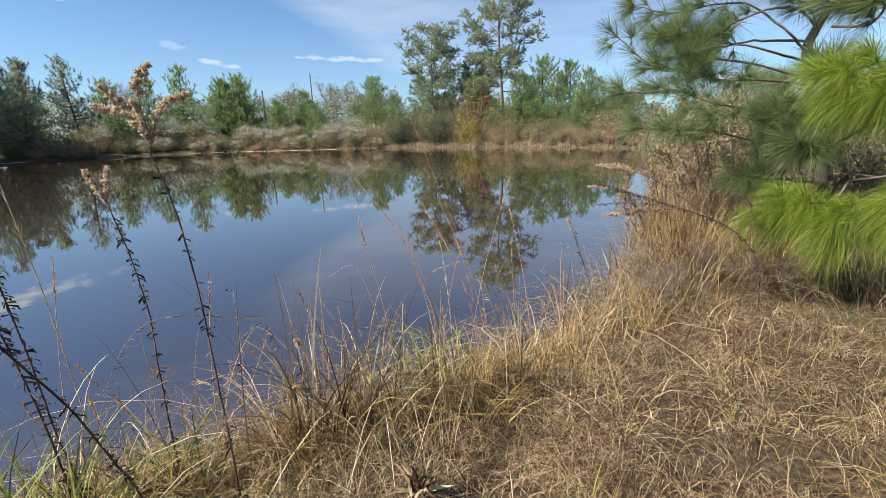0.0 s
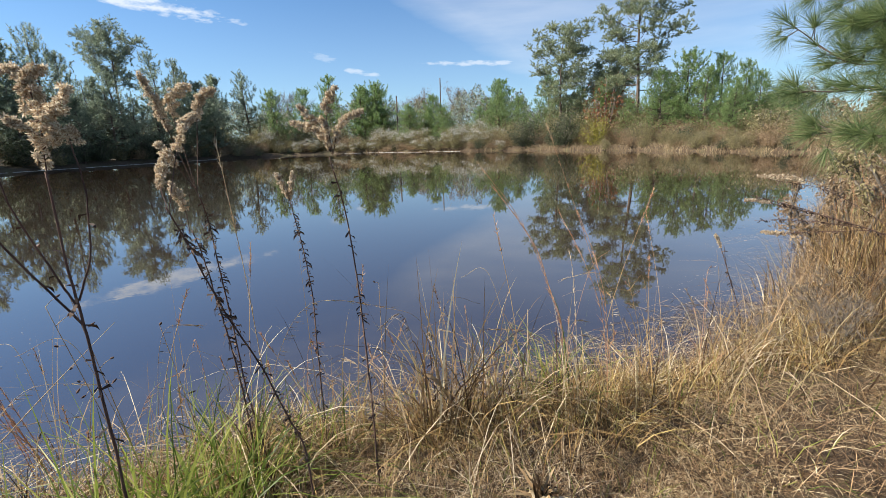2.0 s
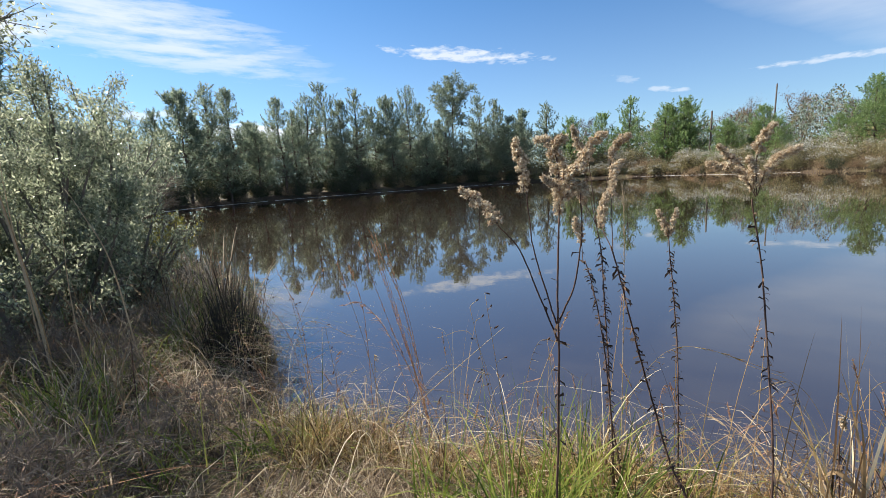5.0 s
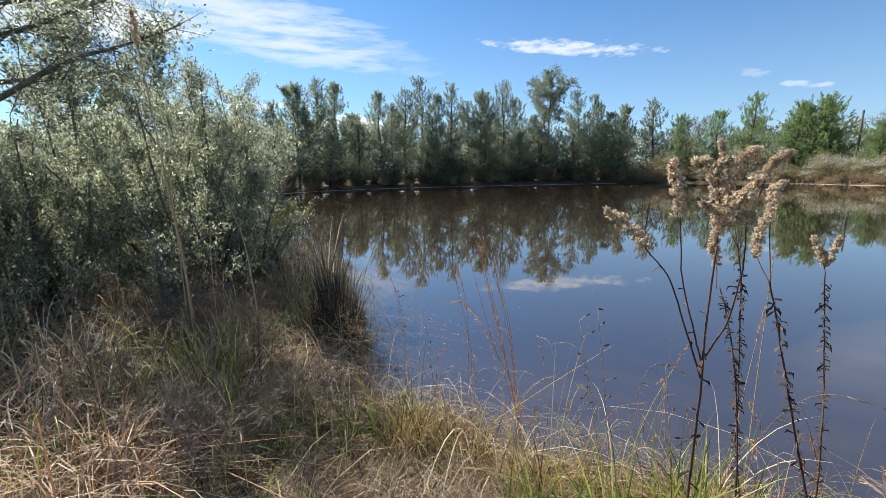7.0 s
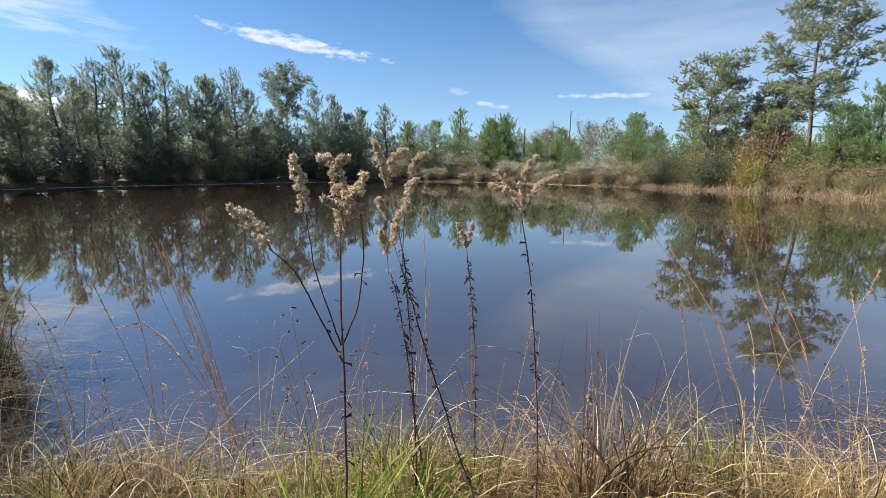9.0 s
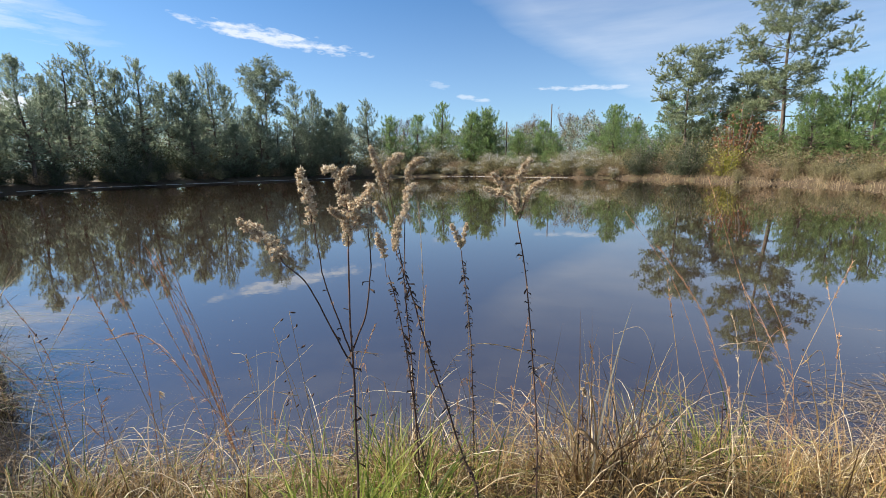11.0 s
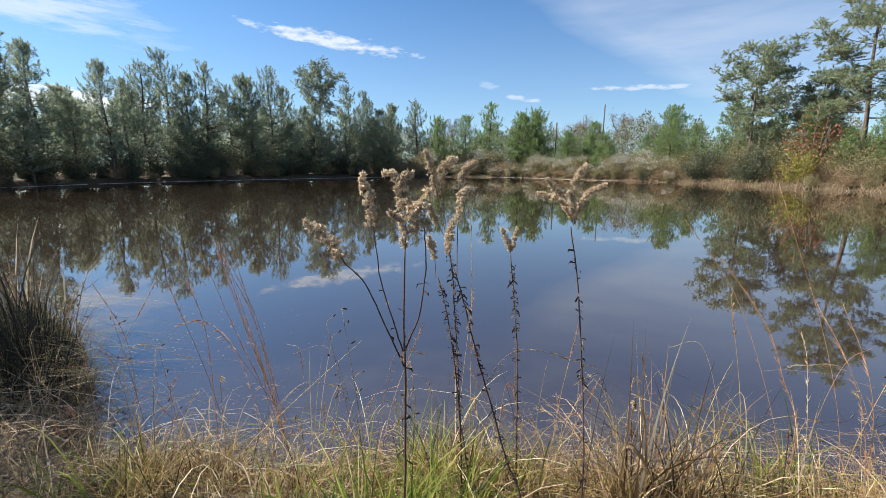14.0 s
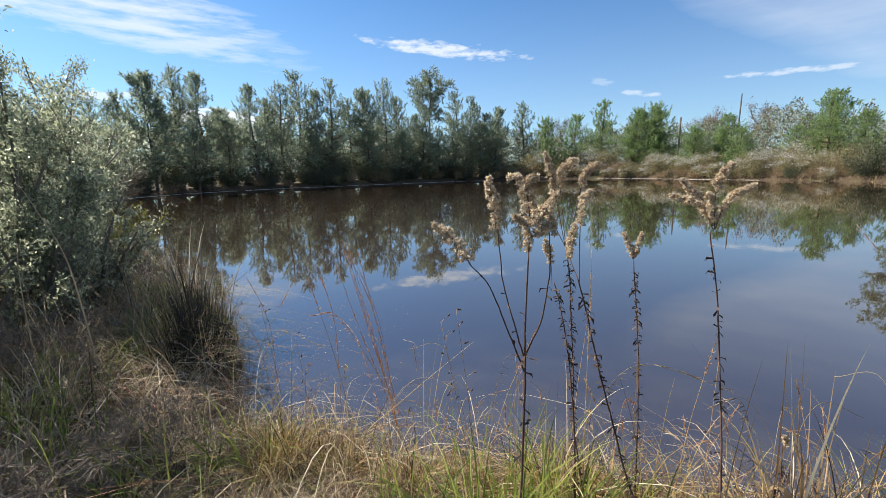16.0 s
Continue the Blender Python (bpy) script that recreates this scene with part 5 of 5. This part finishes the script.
# taller grass mounds
for k in range(150):
    a = radians(rng.uniform(32, 76))
    r = rng.uniform(2.5, 6.8)
    x, y = 0.1 - math.sin(a) * r, 0.45 + math.cos(a) * r
    if shore_distance([[x, y]])[0] < 0.32:
        continue
    mat, lab = ((STRAW_PALE, "bleached tangled grass tuft"), (STRAW_GREY, "grey-brown tangled grass tuft"), (GRASS_GREEN, "green and straw grass tuft"), (STRAW_PALE, "bleached tangled grass tuft"), (STRAW_RED, "reddish-brown tangled weed tuft"), (STRAW_WARM, "brown tangled weed tuft"), (STRAW_GREY, "grey-brown tangled grass tuft"))[k % 7]
    clump("tangled_grass_tuft", x, y, 60, rng.uniform(0.38, 0.6) + 0.06 * max(0, r - 3.5), 0.16, 0.0075, mat, lab, 3000 + k, 0.85, 1.05, 1, STRAW_GREY, steps=5)
for k in range(60):
    a = radians(rng.uniform(-98, -44))
    r = rng.uniform(2.6, 8.5)
    x, y = 0.3 - math.sin(a) * r, 0.45 + math.cos(a) * r
    d = shore_distance([[x, y]])[0]
    if not 0.05 < d < 1.6 or (x < 3 and d > 0.6):
        continue
    mat, lab = ((STRAW, "tan tangled grass tuft"), (STRAW, "tan tangled grass tuft"), (STRAW_RED, "reddish tangled grass tuft"), (STRAW, "tan tangled grass tuft"), (STRAW_GOLD, "golden tangled grass tuft"))[k % 5]
    clump("tangled_grass_tuft", x, y, 110, rng.uniform(0.2, 0.34) + 0.045 * r, 0.17, 0.0045, mat, lab, 3300 + k, 0.8, 0.75, 3, STRAW, steps=4)

# tall tan grass below the pine
for k in range(34):
    x, y = rng.uniform(3.9, 6.3), rng.uniform(1.2, 2.9)
    d = shore_distance([[x, y]])[0]
    if d < 0.08:
        continue
    mat, lab = ((STRAW, "tall tan grass tuft under the pine"), (STRAW_WARM, "tall russet grass tuft under the pine"), (STRAW_GOLD, "tall golden grass tuft under the pine"))[(0, 0, 1, 0, 2)[k % 5]]
    clump("tall_grass_tuft", x, y, 110, rng.uniform(0.42, 0.58) + 0.1 * (x - 4), 0.15, 0.005, mat, lab, 5100 + k, 0.5, 0.7, 3, STRAW, steps=4)

for k in range(16):
    x, y = rng.uniform(4.6, 6.9), rng.uniform(1.9, 3.0)
    if shore_distance([[x, y]])[0] < 0.1:
        continue
    clump("tall_grass_tuft", x, y, 90, rng.uniform(0.6, 0.85), 0.14, 0.006, (STRAW, STRAW_WARM, STRAW_GOLD)[k % 3], "tall tan grass tuft behind the bank", 5300 + k, 0.32, 0.6, 3, STRAW_RED, steps=4)
# thin dry culms leaning over the brink
for k in range(44):
    x = -1.8 + 4.6 * (k + rng.uniform(0, 1)) / 44
    y = float(np.interp(x, [-1.9, -0.9, 0.1, 1.2, 2.2, 3.3], [2.95, 2.8, 2.75, 2.55, 2.3, 2.25])) - rng.uniform(-0.05, 0.4)
    z, top = on_ground(x, y), rng.uniform(0.45, 0.95)
    a, b = rng.normal(0, 0.22), rng.uniform(-0.1, 0.35)
    tip = rng.uniform(0.6, 1.6) * a
    stalks([[(x, y, z), (x + a * 0.25, y + b * 0.2, z + top * 0.5), (x + a * 0.7, y + b * 0.6, z + top * 0.9), (x + a + tip * 0.35, y + b, z + top * rng.uniform(0.8, 1.02))]],
           (STRAW_PALE, STRAW_RED, STRAW_GOLD, STRAW)[k % 4], "thin dry grass culm bending over the brink", 800 + k, rng.choice([0.0, 0.15, 0.3]), rng.uniform(0.0011, 0.0018))

# low matted mounds on the trodden bank
for k in range(80):
    a = radians(rng.uniform(-105, -22))
    r = rng.uniform(1.1, 4.6)
    x, y = 0.3 - math.sin(a) * r, 0.3 + math.cos(a) * r
    if shore_distance([[x, y]])[0] < 0.15:
        continue
    mat, lab = ((STRAW, "low tan mound of matted grass"), (STRAW_WARM, "low brown mound of matted weeds"), (STRAW, "low tan mound of matted grass"), (STRAW_GREY, "low grey-tan mound of matted grass"), (STRAW_GOLD, "low golden mound of matted grass"))[k % 5]
    clump("grass_mound", x, y, 120, rng.uniform(0.12, 0.24), 0.12, 0.0032, mat, lab, 4200 + k, 1.0, 0.85, 0, None, steps=4)

# dead branching weeds standing in the grass
weed_pale = stand(bare_tree("dead_weed", 0.85, 71, 0.5, None, 0.32), -3.05, 2.75, 0, 1, "dead branching weed with fine pale twigs", "weed", "dead weeds on the bank")
weed_low = stand(bare_tree("dead_weed", 0.6, 72, 0.6, None, 0.36), 4.2, 1.75, 0, 1, "low dead weed with tangled grey-brown twigs", "weed", "dead weeds on the bank")
for k in range(46):
    a = radians(rng.uniform(34, 70) if k % 2 else rng.uniform(-92, -56))
    r = rng.uniform(2.2, 5.0) if k % 2 else rng.uniform(3.6, 6.5)
    x, y = 0.1 - math.sin(a) * r, 0.45 + math.cos(a) * r
    if shore_distance([[x, y]])[0] < 0.1:
        continue
    again(weed_pale if k % 3 else weed_low, x, y, 73 * k, rng.uniform(0.75, 1.15), 1.15)

# floating twigs and dead stems in the shallows
raft = Mesh()
for k in range(300):
    x, y = rng.normal(4.15, 0.42), rng.normal(2.98, 0.2)
    if shore_distance([[x, y]])[0] > -0.02:
        continue
    a = rng.normal(0.2, 0.8)
    l = rng.uniform(0.04, 0.2)
    d = np.array([math.cos(a) * l, math.sin(a) * l, 0])
    p = np.array([x, y, 0.004])
    tube(raft, [p - d / 2, p + [0, 0, rng.uniform(0, 0.012)], p + d / 2], [0.0015, 0.002, 0.001], 4)
tagged(part("floating_stems", raft, TWIGS_GREY), "mat of dead stems floating at the bank", "debris", kind="stuff")
specks = Mesh()
sp = np.column_stack([rng.normal(-2.6, 0.6, 260), rng.normal(4.9, 0.9, 260), np.full(260, 0.006)])
sp = sp[shore_distance(sp) < -0.1]
leaves(specks, sp, rng.uniform(0.01, 0.028, len(sp)), rng, 0.6, way=np.tile([1.0, 0.3, 0], (len(sp), 1)), loose=0.25)
for v in specks.v:
    v[:, 2] = 0.006 + 0.15 * np.abs(v[:, 2] - 0.006)
tagged(part("floating_leaf", specks, STRAW_PALE), "pale bits of leaf floating on the water", "debris", kind="stuff")

# ---------------------------------------------------------------- the long-needled pine beside the path
def near_pine():
    rng = np.random.default_rng(8)
    tree = new("longleaf_pine")
    trunk = Mesh()
    path = curve([(6.0, 1.10, on_ground(6.0, 1.1) - 0.2), (5.99, 1.18, 0.81), (5.96, 1.37, 1.63), (5.93, 1.55, 2.36), (5.94, 1.52, 2.61), (5.96, 1.41, 2.9), (5.97, 1.33, 3.4), (6.0, 1.3, 4.4)], 5)
    tube(trunk, path, np.linspace(0.055, 0.025, len(path)), 8)
    part("trunk", trunk, BARK, tree, smooth=True)
    limbs = [
        [(5.93, 1.55, 2.36), (5.60, 1.64, 2.55), (5.38, 2.08, 2.85), (5.19, 2.57, 2.85), (5.03, 2.90, 2.97)],
        [(5.93, 1.52, 2.20), (5.16, 2.09, 2.37), (5.03, 2.44, 2.30), (4.81, 2.88, 2.66)],
        [(5.93, 1.53, 2.3), (5.40, 1.80, 2.44), (5.11, 2.25, 2.60), (4.99, 2.51, 2.66)],
        [(5.93, 1.53, 2.5), (5.5, 1.9, 2.5), (5.2, 2.2, 2.4), (5.0, 2.3, 2.42)],
        [(5.94, 1.5, 2.6), (5.5, 1.7, 2.75), (5.3, 2.2, 2.62), (5.2, 2.5, 2.6)],
        [(5.95, 1.45, 2.1), (5.4, 1.75, 2.15), (5.1, 2.1, 2.2), (4.95, 2.2, 2.25)],
        [(5.96, 1.38, 1.80), (5.02, 1.90, 1.96), (4.89, 2.25, 2.10), (4.69, 2.68, 2.12)],
        [(5.97, 1.30, 1.40), (4.81, 1.89, 1.71), (4.61, 2.40, 1.76)],
        [(5.96, 1.42, 1.75), (5.1, 0.9, 2.02), (4.5, 0.75, 2.06), (4.31, 1.02, 1.99)],
        [(5.97, 1.30, 1.55), (5.0, 0.7, 1.90), (4.45, 0.6, 1.95), (4.30, 0.78, 1.92)],
        [(5.98, 1.20, 1.00), (5.1, 1.0, 1.35), (4.6, 0.95, 1.22), (4.36, 1.02, 1.17), (4.24, 1.22, 1.09)],
        [(5.98, 1.20, 0.95), (5.0, 0.75, 1.25), (4.6, 0.7, 1.14), (4.3, 0.88, 1.09)],
        [(5.96, 1.41, 2.60), (5.2, 1.1, 2.45), (4.61, 0.94, 2.49), (4.57, 1.20, 2.57)],
        [(5.95, 1.50, 2.60), (5.3, 1.5, 2.70), (4.86, 1.73, 2.89)],
        [(5.97, 1.33, 1.60), (5.1, 1.4, 1.75), (4.63, 1.81, 1.88)],
        [(5.98, 1.2, 1.2), (5.2, 0.5, 1.45), (4.55, 0.45, 1.36), (4.24, 0.62, 1.3)],
        [(5.97, 1.3, 2.2), (5.2, 0.5, 2.3), (4.6, 0.3, 2.35)],
        [(5.97, 1.35, 3.3), (5.4, 1.6, 3.5), (4.9, 1.9, 3.5)],
        [(5.97, 1.35, 3.2), (5.5, 0.9, 3.4), (5.0, 0.6, 3.4)],
        [(5.97, 1.35, 2.0), (6.6, 1.8, 2.2), (7.1, 2.3, 2.3)],
        [(5.97, 1.35, 2.7), (6.6, 0.9, 2.9), (7.2, 0.6, 3.0)],
        [(5.98, 1.2, 1.3), (5.6, 0.3, 1.3), (5.3, -0.5, 1.3)],
        [(6.0, 1.3, 4.3), (5.9, 1.3, 4.7), (5.9, 1.3, 4.9)],
        [(5.97, 1.3, 1.70), (5.3, 1.35, 1.80), (4.9, 1.45, 1.85)],
        [(5.97, 1.3, 1.45), (5.2, 1.2, 1.55), (4.8, 1.25, 1.60)],
        [(5.97, 1.3, 2.05), (5.4, 1.25, 2.15), (5.0, 1.3, 2.20)],
        [(5.97, 1.3, 1.20), (5.3, 1.5, 1.30), (4.9, 1.65, 1.35)],
    ]
    # limbs that catch the sun; their needles get the brighter, sunlit colour
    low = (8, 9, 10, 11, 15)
    for n, pts in enumerate(limbs):
        limb, spray = Mesh(), Mesh()
        p = curve(pts, 6)
        p = p + np.cumsum(rng.normal(0, 0.007, p.shape), 0)
        tube(limb, p, np.linspace(0.013, 0.004, len(p)), 6)
        ob = part("branch", limb, BARK, tree, smooth=True)
        k = np.linspace(0, 1, len(p))
        m = 26 if n in low else 24
        s = np.concatenate([rng.uniform(0.58 if n in low else 0.42, 1, m), [1.0, 0.98]])
        c = np.column_stack([np.interp(s, k, p[:, i]) for i in range(3)])
        way = unit(p[-1] - p[-4])
        out = unit(way + rng.normal(0, 0.75, (len(c), 3)) + [0, 0, 0.2])
        at = c + out * rng.uniform(0.0, 0.15, (len(c), 1))
        for a, b in zip(c, at):
            tube(limb, [a, b], [0.005, 0.004], 4)
        ob.data = limb.data("branch", BARK, True)
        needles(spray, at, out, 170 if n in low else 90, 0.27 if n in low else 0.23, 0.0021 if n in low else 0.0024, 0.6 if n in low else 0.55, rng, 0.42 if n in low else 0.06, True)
        part("needle_spray", spray, PINE_NEAR_LIT if n in low else PINE_NEAR_DIM, ob, "long green needles, sunlight put into their colour" if n in low else "long green needles")
    return tagged(tree, "young longleaf pine with drooping bright green needles", "pine tree")


near_pine()

# ---------------------------------------------------------------- the thicket on the shaded bank
def leafy_bush(name, x, y, h, wide, seed, material, size, count, label, stems=14, low=0.15):
    rng = np.random.default_rng(seed)
    bush = new(name)
    z0 = on_ground(x, y)
    wood, crown = Mesh(), Mesh()
    q = []
    for k in range(stems):
        a = 2.4 * k + rng.uniform(-0.4, 0.4)
        r = wide / 2 * math.sqrt((k + 0.5) / stems)
        top = h * (1 - 0.4 * (r / (wide / 2)) ** 2) * rng.uniform(0.75, 1.05)
        tip = np.array([x + math.cos(a) * r, y + math.sin(a) * r, z0 + top])
        foot = np.array([x + math.cos(a) * r * 0.15, y + math.sin(a) * r * 0.15, z0 - 0.1])
        p = curve([foot, foot * 0.5 + tip * 0.5 + [*rng.normal(0, 0.06 * wide, 2), 0.05 * h], tip], 6)
        tube(wood, p, np.linspace(0.028, 0.006, len(p)), 5)
        t = np.linspace(0, 1, len(p))
        for twig in range(16):
            s = rng.uniform(low, 1)
            c = np.array([np.interp(s, t, p[:, i]) for i in range(3)])
            d = unit(rng.normal(0, 1, 3) + [math.cos(a) * 0.5, math.sin(a) * 0.5, 0.35])
            e = c + d * rng.uniform(0.18, 0.5) * wide / 3
            tube(wood, [c, (c + e) / 2 + rng.normal(0, 0.02, 3), e], [0.006, 0.004, 0.002], 3)
            m = count // (stems * 16)
            u = rng.uniform(0.15, 1.05, (m, 1))
            q.append(c + (e - c) * u + rng.normal(0, 0.05 * wide / 3, (m, 3)))
    q = np.concatenate(q)
    q[:, 2] = np.maximum(q[:, 2], z0 + 0.03)
    leaves(crown, q, size, rng, 0.36, way=np.tile([0, 0, 0.5], (len(q), 1)), loose=0.9)
    part("stem", wood, BARK_GREY, bush, smooth=True)
    part("crown", crown, material, bush)
    return tagged(bush, label, "shrub")


leafy_bush("wax_myrtle", -5.25, 3.95, 2.75, 2.8, 41, MYRTLE, 0.046, 44000, "dense wax myrtle bush with small glossy leaves", 16)
leafy_bush("wax_myrtle", -6.7, 5.3, 3.5, 3.2, 42, MYRTLE, 0.05, 40000, "big wax myrtle bush above the water", 16)
leafy_bush("wax_myrtle", -6.9, 2.9, 2.8, 2.8, 43, MYRTLE, 0.05, 34000, "wax myrtle bush shading the bank", 14)
leafy_bush("wax_myrtle", -9.6, 7.3, 3.1, 3.6, 44, MYRTLE, 0.065, 22000, "tall wax myrtle bush further along the bank", 14)
leafy_bush("wax_myrtle", -6.0, 2.5, 1.9, 2.4, 40, MYRTLE, 0.046, 28000, "low wax myrtle bush beside the trodden bank", 13)
leafy_bush("wax_myrtle", -8.6, 3.3, 2.7, 3.4, 39, MYRTLE, 0.06, 20000, "wax myrtle bush behind the trodden bank", 13)
for k, (x, y, h, w) in enumerate([(-4.75, 3.35, 1.25, 1.9), (-5.5, 2.3, 1.15, 2.0), (-5.2, 4.7, 1.5, 2.0), (-6.6, 1.8, 1.4, 2.2), (-7.6, 4.2, 1.7, 2.4)]):
    leafy_bush("low_evergreen_bush", x, y, h, w, 140 + k, MYRTLE, 0.045, 9000, "low dark evergreen bush under the thicket", 14, 0.02)
leafy_bush("yellow_willow_shrub", -7.0, 6.75, 1.3, 1.5, 45, SHRUB_YELLOW, 0.06, 3500, "low yellow-green shrub leaning over the water", 10)
leafy_bush("wax_myrtle", -14.5, 10.5, 4.2, 4.4, 46, SHRUB_OLIVE, 0.10, 9000, "olive shrub along the shaded shore", 14)
leafy_bush("wax_myrtle", -21.0, 14.2, 4.0, 5.0, 47, MYRTLE, 0.13, 7000, "shrub along the shaded shore", 14)
leafy_bush("wax_myrtle", -28.0, 20.0, 4.5, 5.5, 48, SHRUB_OLIVE, 0.17, 6000, "olive shrub at the bend of the shore", 14)
leafy_bush("bank_shrub", 7.6, 2.6, 2.0, 2.2, 49, SHRUB_OLIVE, 0.07, 7000, "olive-brown shrub behind the pine", 12)
for k, (x, y, h, w) in enumerate([(6.7, 2.0, 1.7, 1.9), (6.6, 0.6, 1.5, 1.8), (5.6, 2.5, 1.2, 1.4), (7.2, 1.3, 1.9, 2.0)]):
    leafy_bush("bank_shrub", x, y, h, w, 160 + k, SHRUB_OLIVE if k % 2 else SHRUB_BROWN, 0.04, 9000, "dense olive-brown shrub behind the pine", 14, 0.03)
for k in range(14):
    x, y = rng.uniform(4.7, 6.0), rng.uniform(0.3, 1.7)
    clump("tall_grass_tuft", x, y, 90, rng.uniform(0.45, 0.7), 0.15, 0.005, (STRAW, STRAW_WARM)[k % 2], "tall tan grass tuft below the pine's limbs", 5500 + k, 0.5, 0.7, 2, STRAW_RED, steps=4)
leafy_bush("bank_shrub", 10.5, 3.6, 2.2, 2.8, 50, SHRUB_BROWN, 0.09, 7000, "brown shrub along the sunny bank", 12)
leafy_bush("bank_shrub", 8.0, 0.4, 1.8, 2.4, 52, SHRUB_BROWN, 0.08, 7000, "brown twiggy shrub beyond the path", 12)
leafy_bush("bank_shrub", 16.0, 5.6, 2.6, 3.6, 54, SHRUB_OLIVE, 0.12, 6000, "olive shrub along the sunny bank", 12)
leafy_bush("bank_shrub", 24.0, 7.5, 3.0, 4.4, 56, SHRUB_BROWN, 0.16, 5000, "brown shrub at the pond's corner", 12)


def shade_tree():
    """A leafy tree whose limbs hang over the shaded bank."""
    rng = np.random.default_rng(17)
    tree = new("oak_tree")
    trunk = Mesh()
    tube(trunk, curve([(-7.0, 1.2, on_ground(-7, 1.2) - 0.2), (-6.9, 1.4, 1.4), (-6.5, 1.8, 2.6), (-6.6, 1.7, 3.2), (-6.5, 1.8, 3.9)], 6), np.linspace(0.12, 0.04, 25), 8)
    part("trunk", trunk, BARK_GREY, tree, smooth=True)
    limbs = [[(-6.6, 1.75, 2.2), (-5.6, 2.3, 2.6), (-5.13, 2.73, 3.0), (-4.89, 3.17, 3.24), (-4.62, 3.58, 3.5)], [(-6.5, 1.8, 2.9), (-5.7, 2.6, 3.3), (-5.1, 3.2, 3.7)], [(-6.5, 1.8, 2.7), (-5.9, 3.0, 3.0), (-5.6, 3.7, 3.2)],
             [(-6.6, 1.7, 3.2), (-6.2, 3.0, 3.8), (-6.0, 3.8, 4.0)], [(-6.6, 1.7, 3.4), (-7.4, 2.6, 3.9), (-7.8, 3.2, 4.1)], [(-6.6, 1.6, 3.2), (-7.6, 1.4, 3.8), (-8.4, 1.3, 4.0)]]
    for pts in limbs:
        limb, crown = Mesh(), Mesh()
        p = curve(pts, 6)
        tube(limb, p, np.linspace(0.035, 0.008, len(p)), 6)
        k = np.linspace(0, 1, len(p))
        q = []
        for twig in range(64):
            s = rng.uniform(0.35, 1.0)
            c = np.array([np.interp(s, k, p[:, i]) for i in range(3)])
            d = unit(rng.normal(0, 1, 3) + [0.3, 0.3, 0.2])
            e = c + d * rng.uniform(0.2, 0.55)
            tube(limb, [c, (c + e) / 2 + rng.normal(0, 0.02, 3), e], [0.007, 0.004, 0.002], 3)
            q.append(c + (e - c) * rng.uniform(0.2, 1.1, (34, 1)) + rng.normal(0, 0.07, (34, 3)))
        ob = part("limb", limb, BARK_GREY, tree, smooth=True)
        q = np.concatenate(q)
        leaves(crown, q, 0.05, rng, 0.4)
        part("foliage", crown, MYRTLE, ob)
    return tagged(tree, "small-leaved tree with limbs hanging over the bank", "tree")


shade_tree()
again(protos[1][1], -11.9, 8.0, 30, 5.2 / protos[1][0], 1.25, "young pine behind the bank thicket")
again(protos[0][1], -14.0, 7.0, 80, 5.5 / protos[0][0], 1.2, "young pine behind the bank thicket")
stand(bare_tree("bare_tree", 4.2, 33, 0.45), -8.9, 7.0, 0, 1, "leafless thin tree behind the thicket", "tree")

# a withered rosette and a long pale leaf in the near grass
ros = new("withered_rosette")
shape = Mesh()
r2 = np.random.default_rng(5)
needles(shape, np.tile([1.15, 1.46, 0.58], (60, 1)) + r2.normal(0, 0.015, (60, 3)), np.tile([0, -0.3, 0.8], (60, 1)), 1, 0.13, 0.012, 0.8, r2, 0.15, True)
part("foliage", shape, STRAW, ros)
rod = Mesh()
tube(rod, [(1.15, 1.47, on_ground(1.15, 1.47) - 0.02), (1.15, 1.46, 0.59)], 0.006, 5)
part("stem", rod, STEM_TAN, ros)
tagged(ros, "withered pale weed rosette in the grass", "weed")
blade = new("broad_dead_leaf")
pts = curve([(0.93, 2.17, 0.45), (0.97, 2.16, 0.72), (1.04, 2.12, 0.70), (1.13, 2.06, 0.50)], 5)
w = np.linspace(0.004, 0.004, len(pts)) + 0.011 * np.sin(np.linspace(0, np.pi, len(pts)))
side = np.array([0.6, 0.75, 0.2])
strip = np.concatenate([pts - side * w[:, None], pts + side * w[:, None]])
m = len(pts)
part("leaf", Mesh().add(strip, None, [[i, i + 1, m + i + 1, m + i] for i in range(m - 1)]), STRAW, blade, "pale papery leaf")
tagged(blade, "long pale dead leaf bent over in the grass", "leaf")
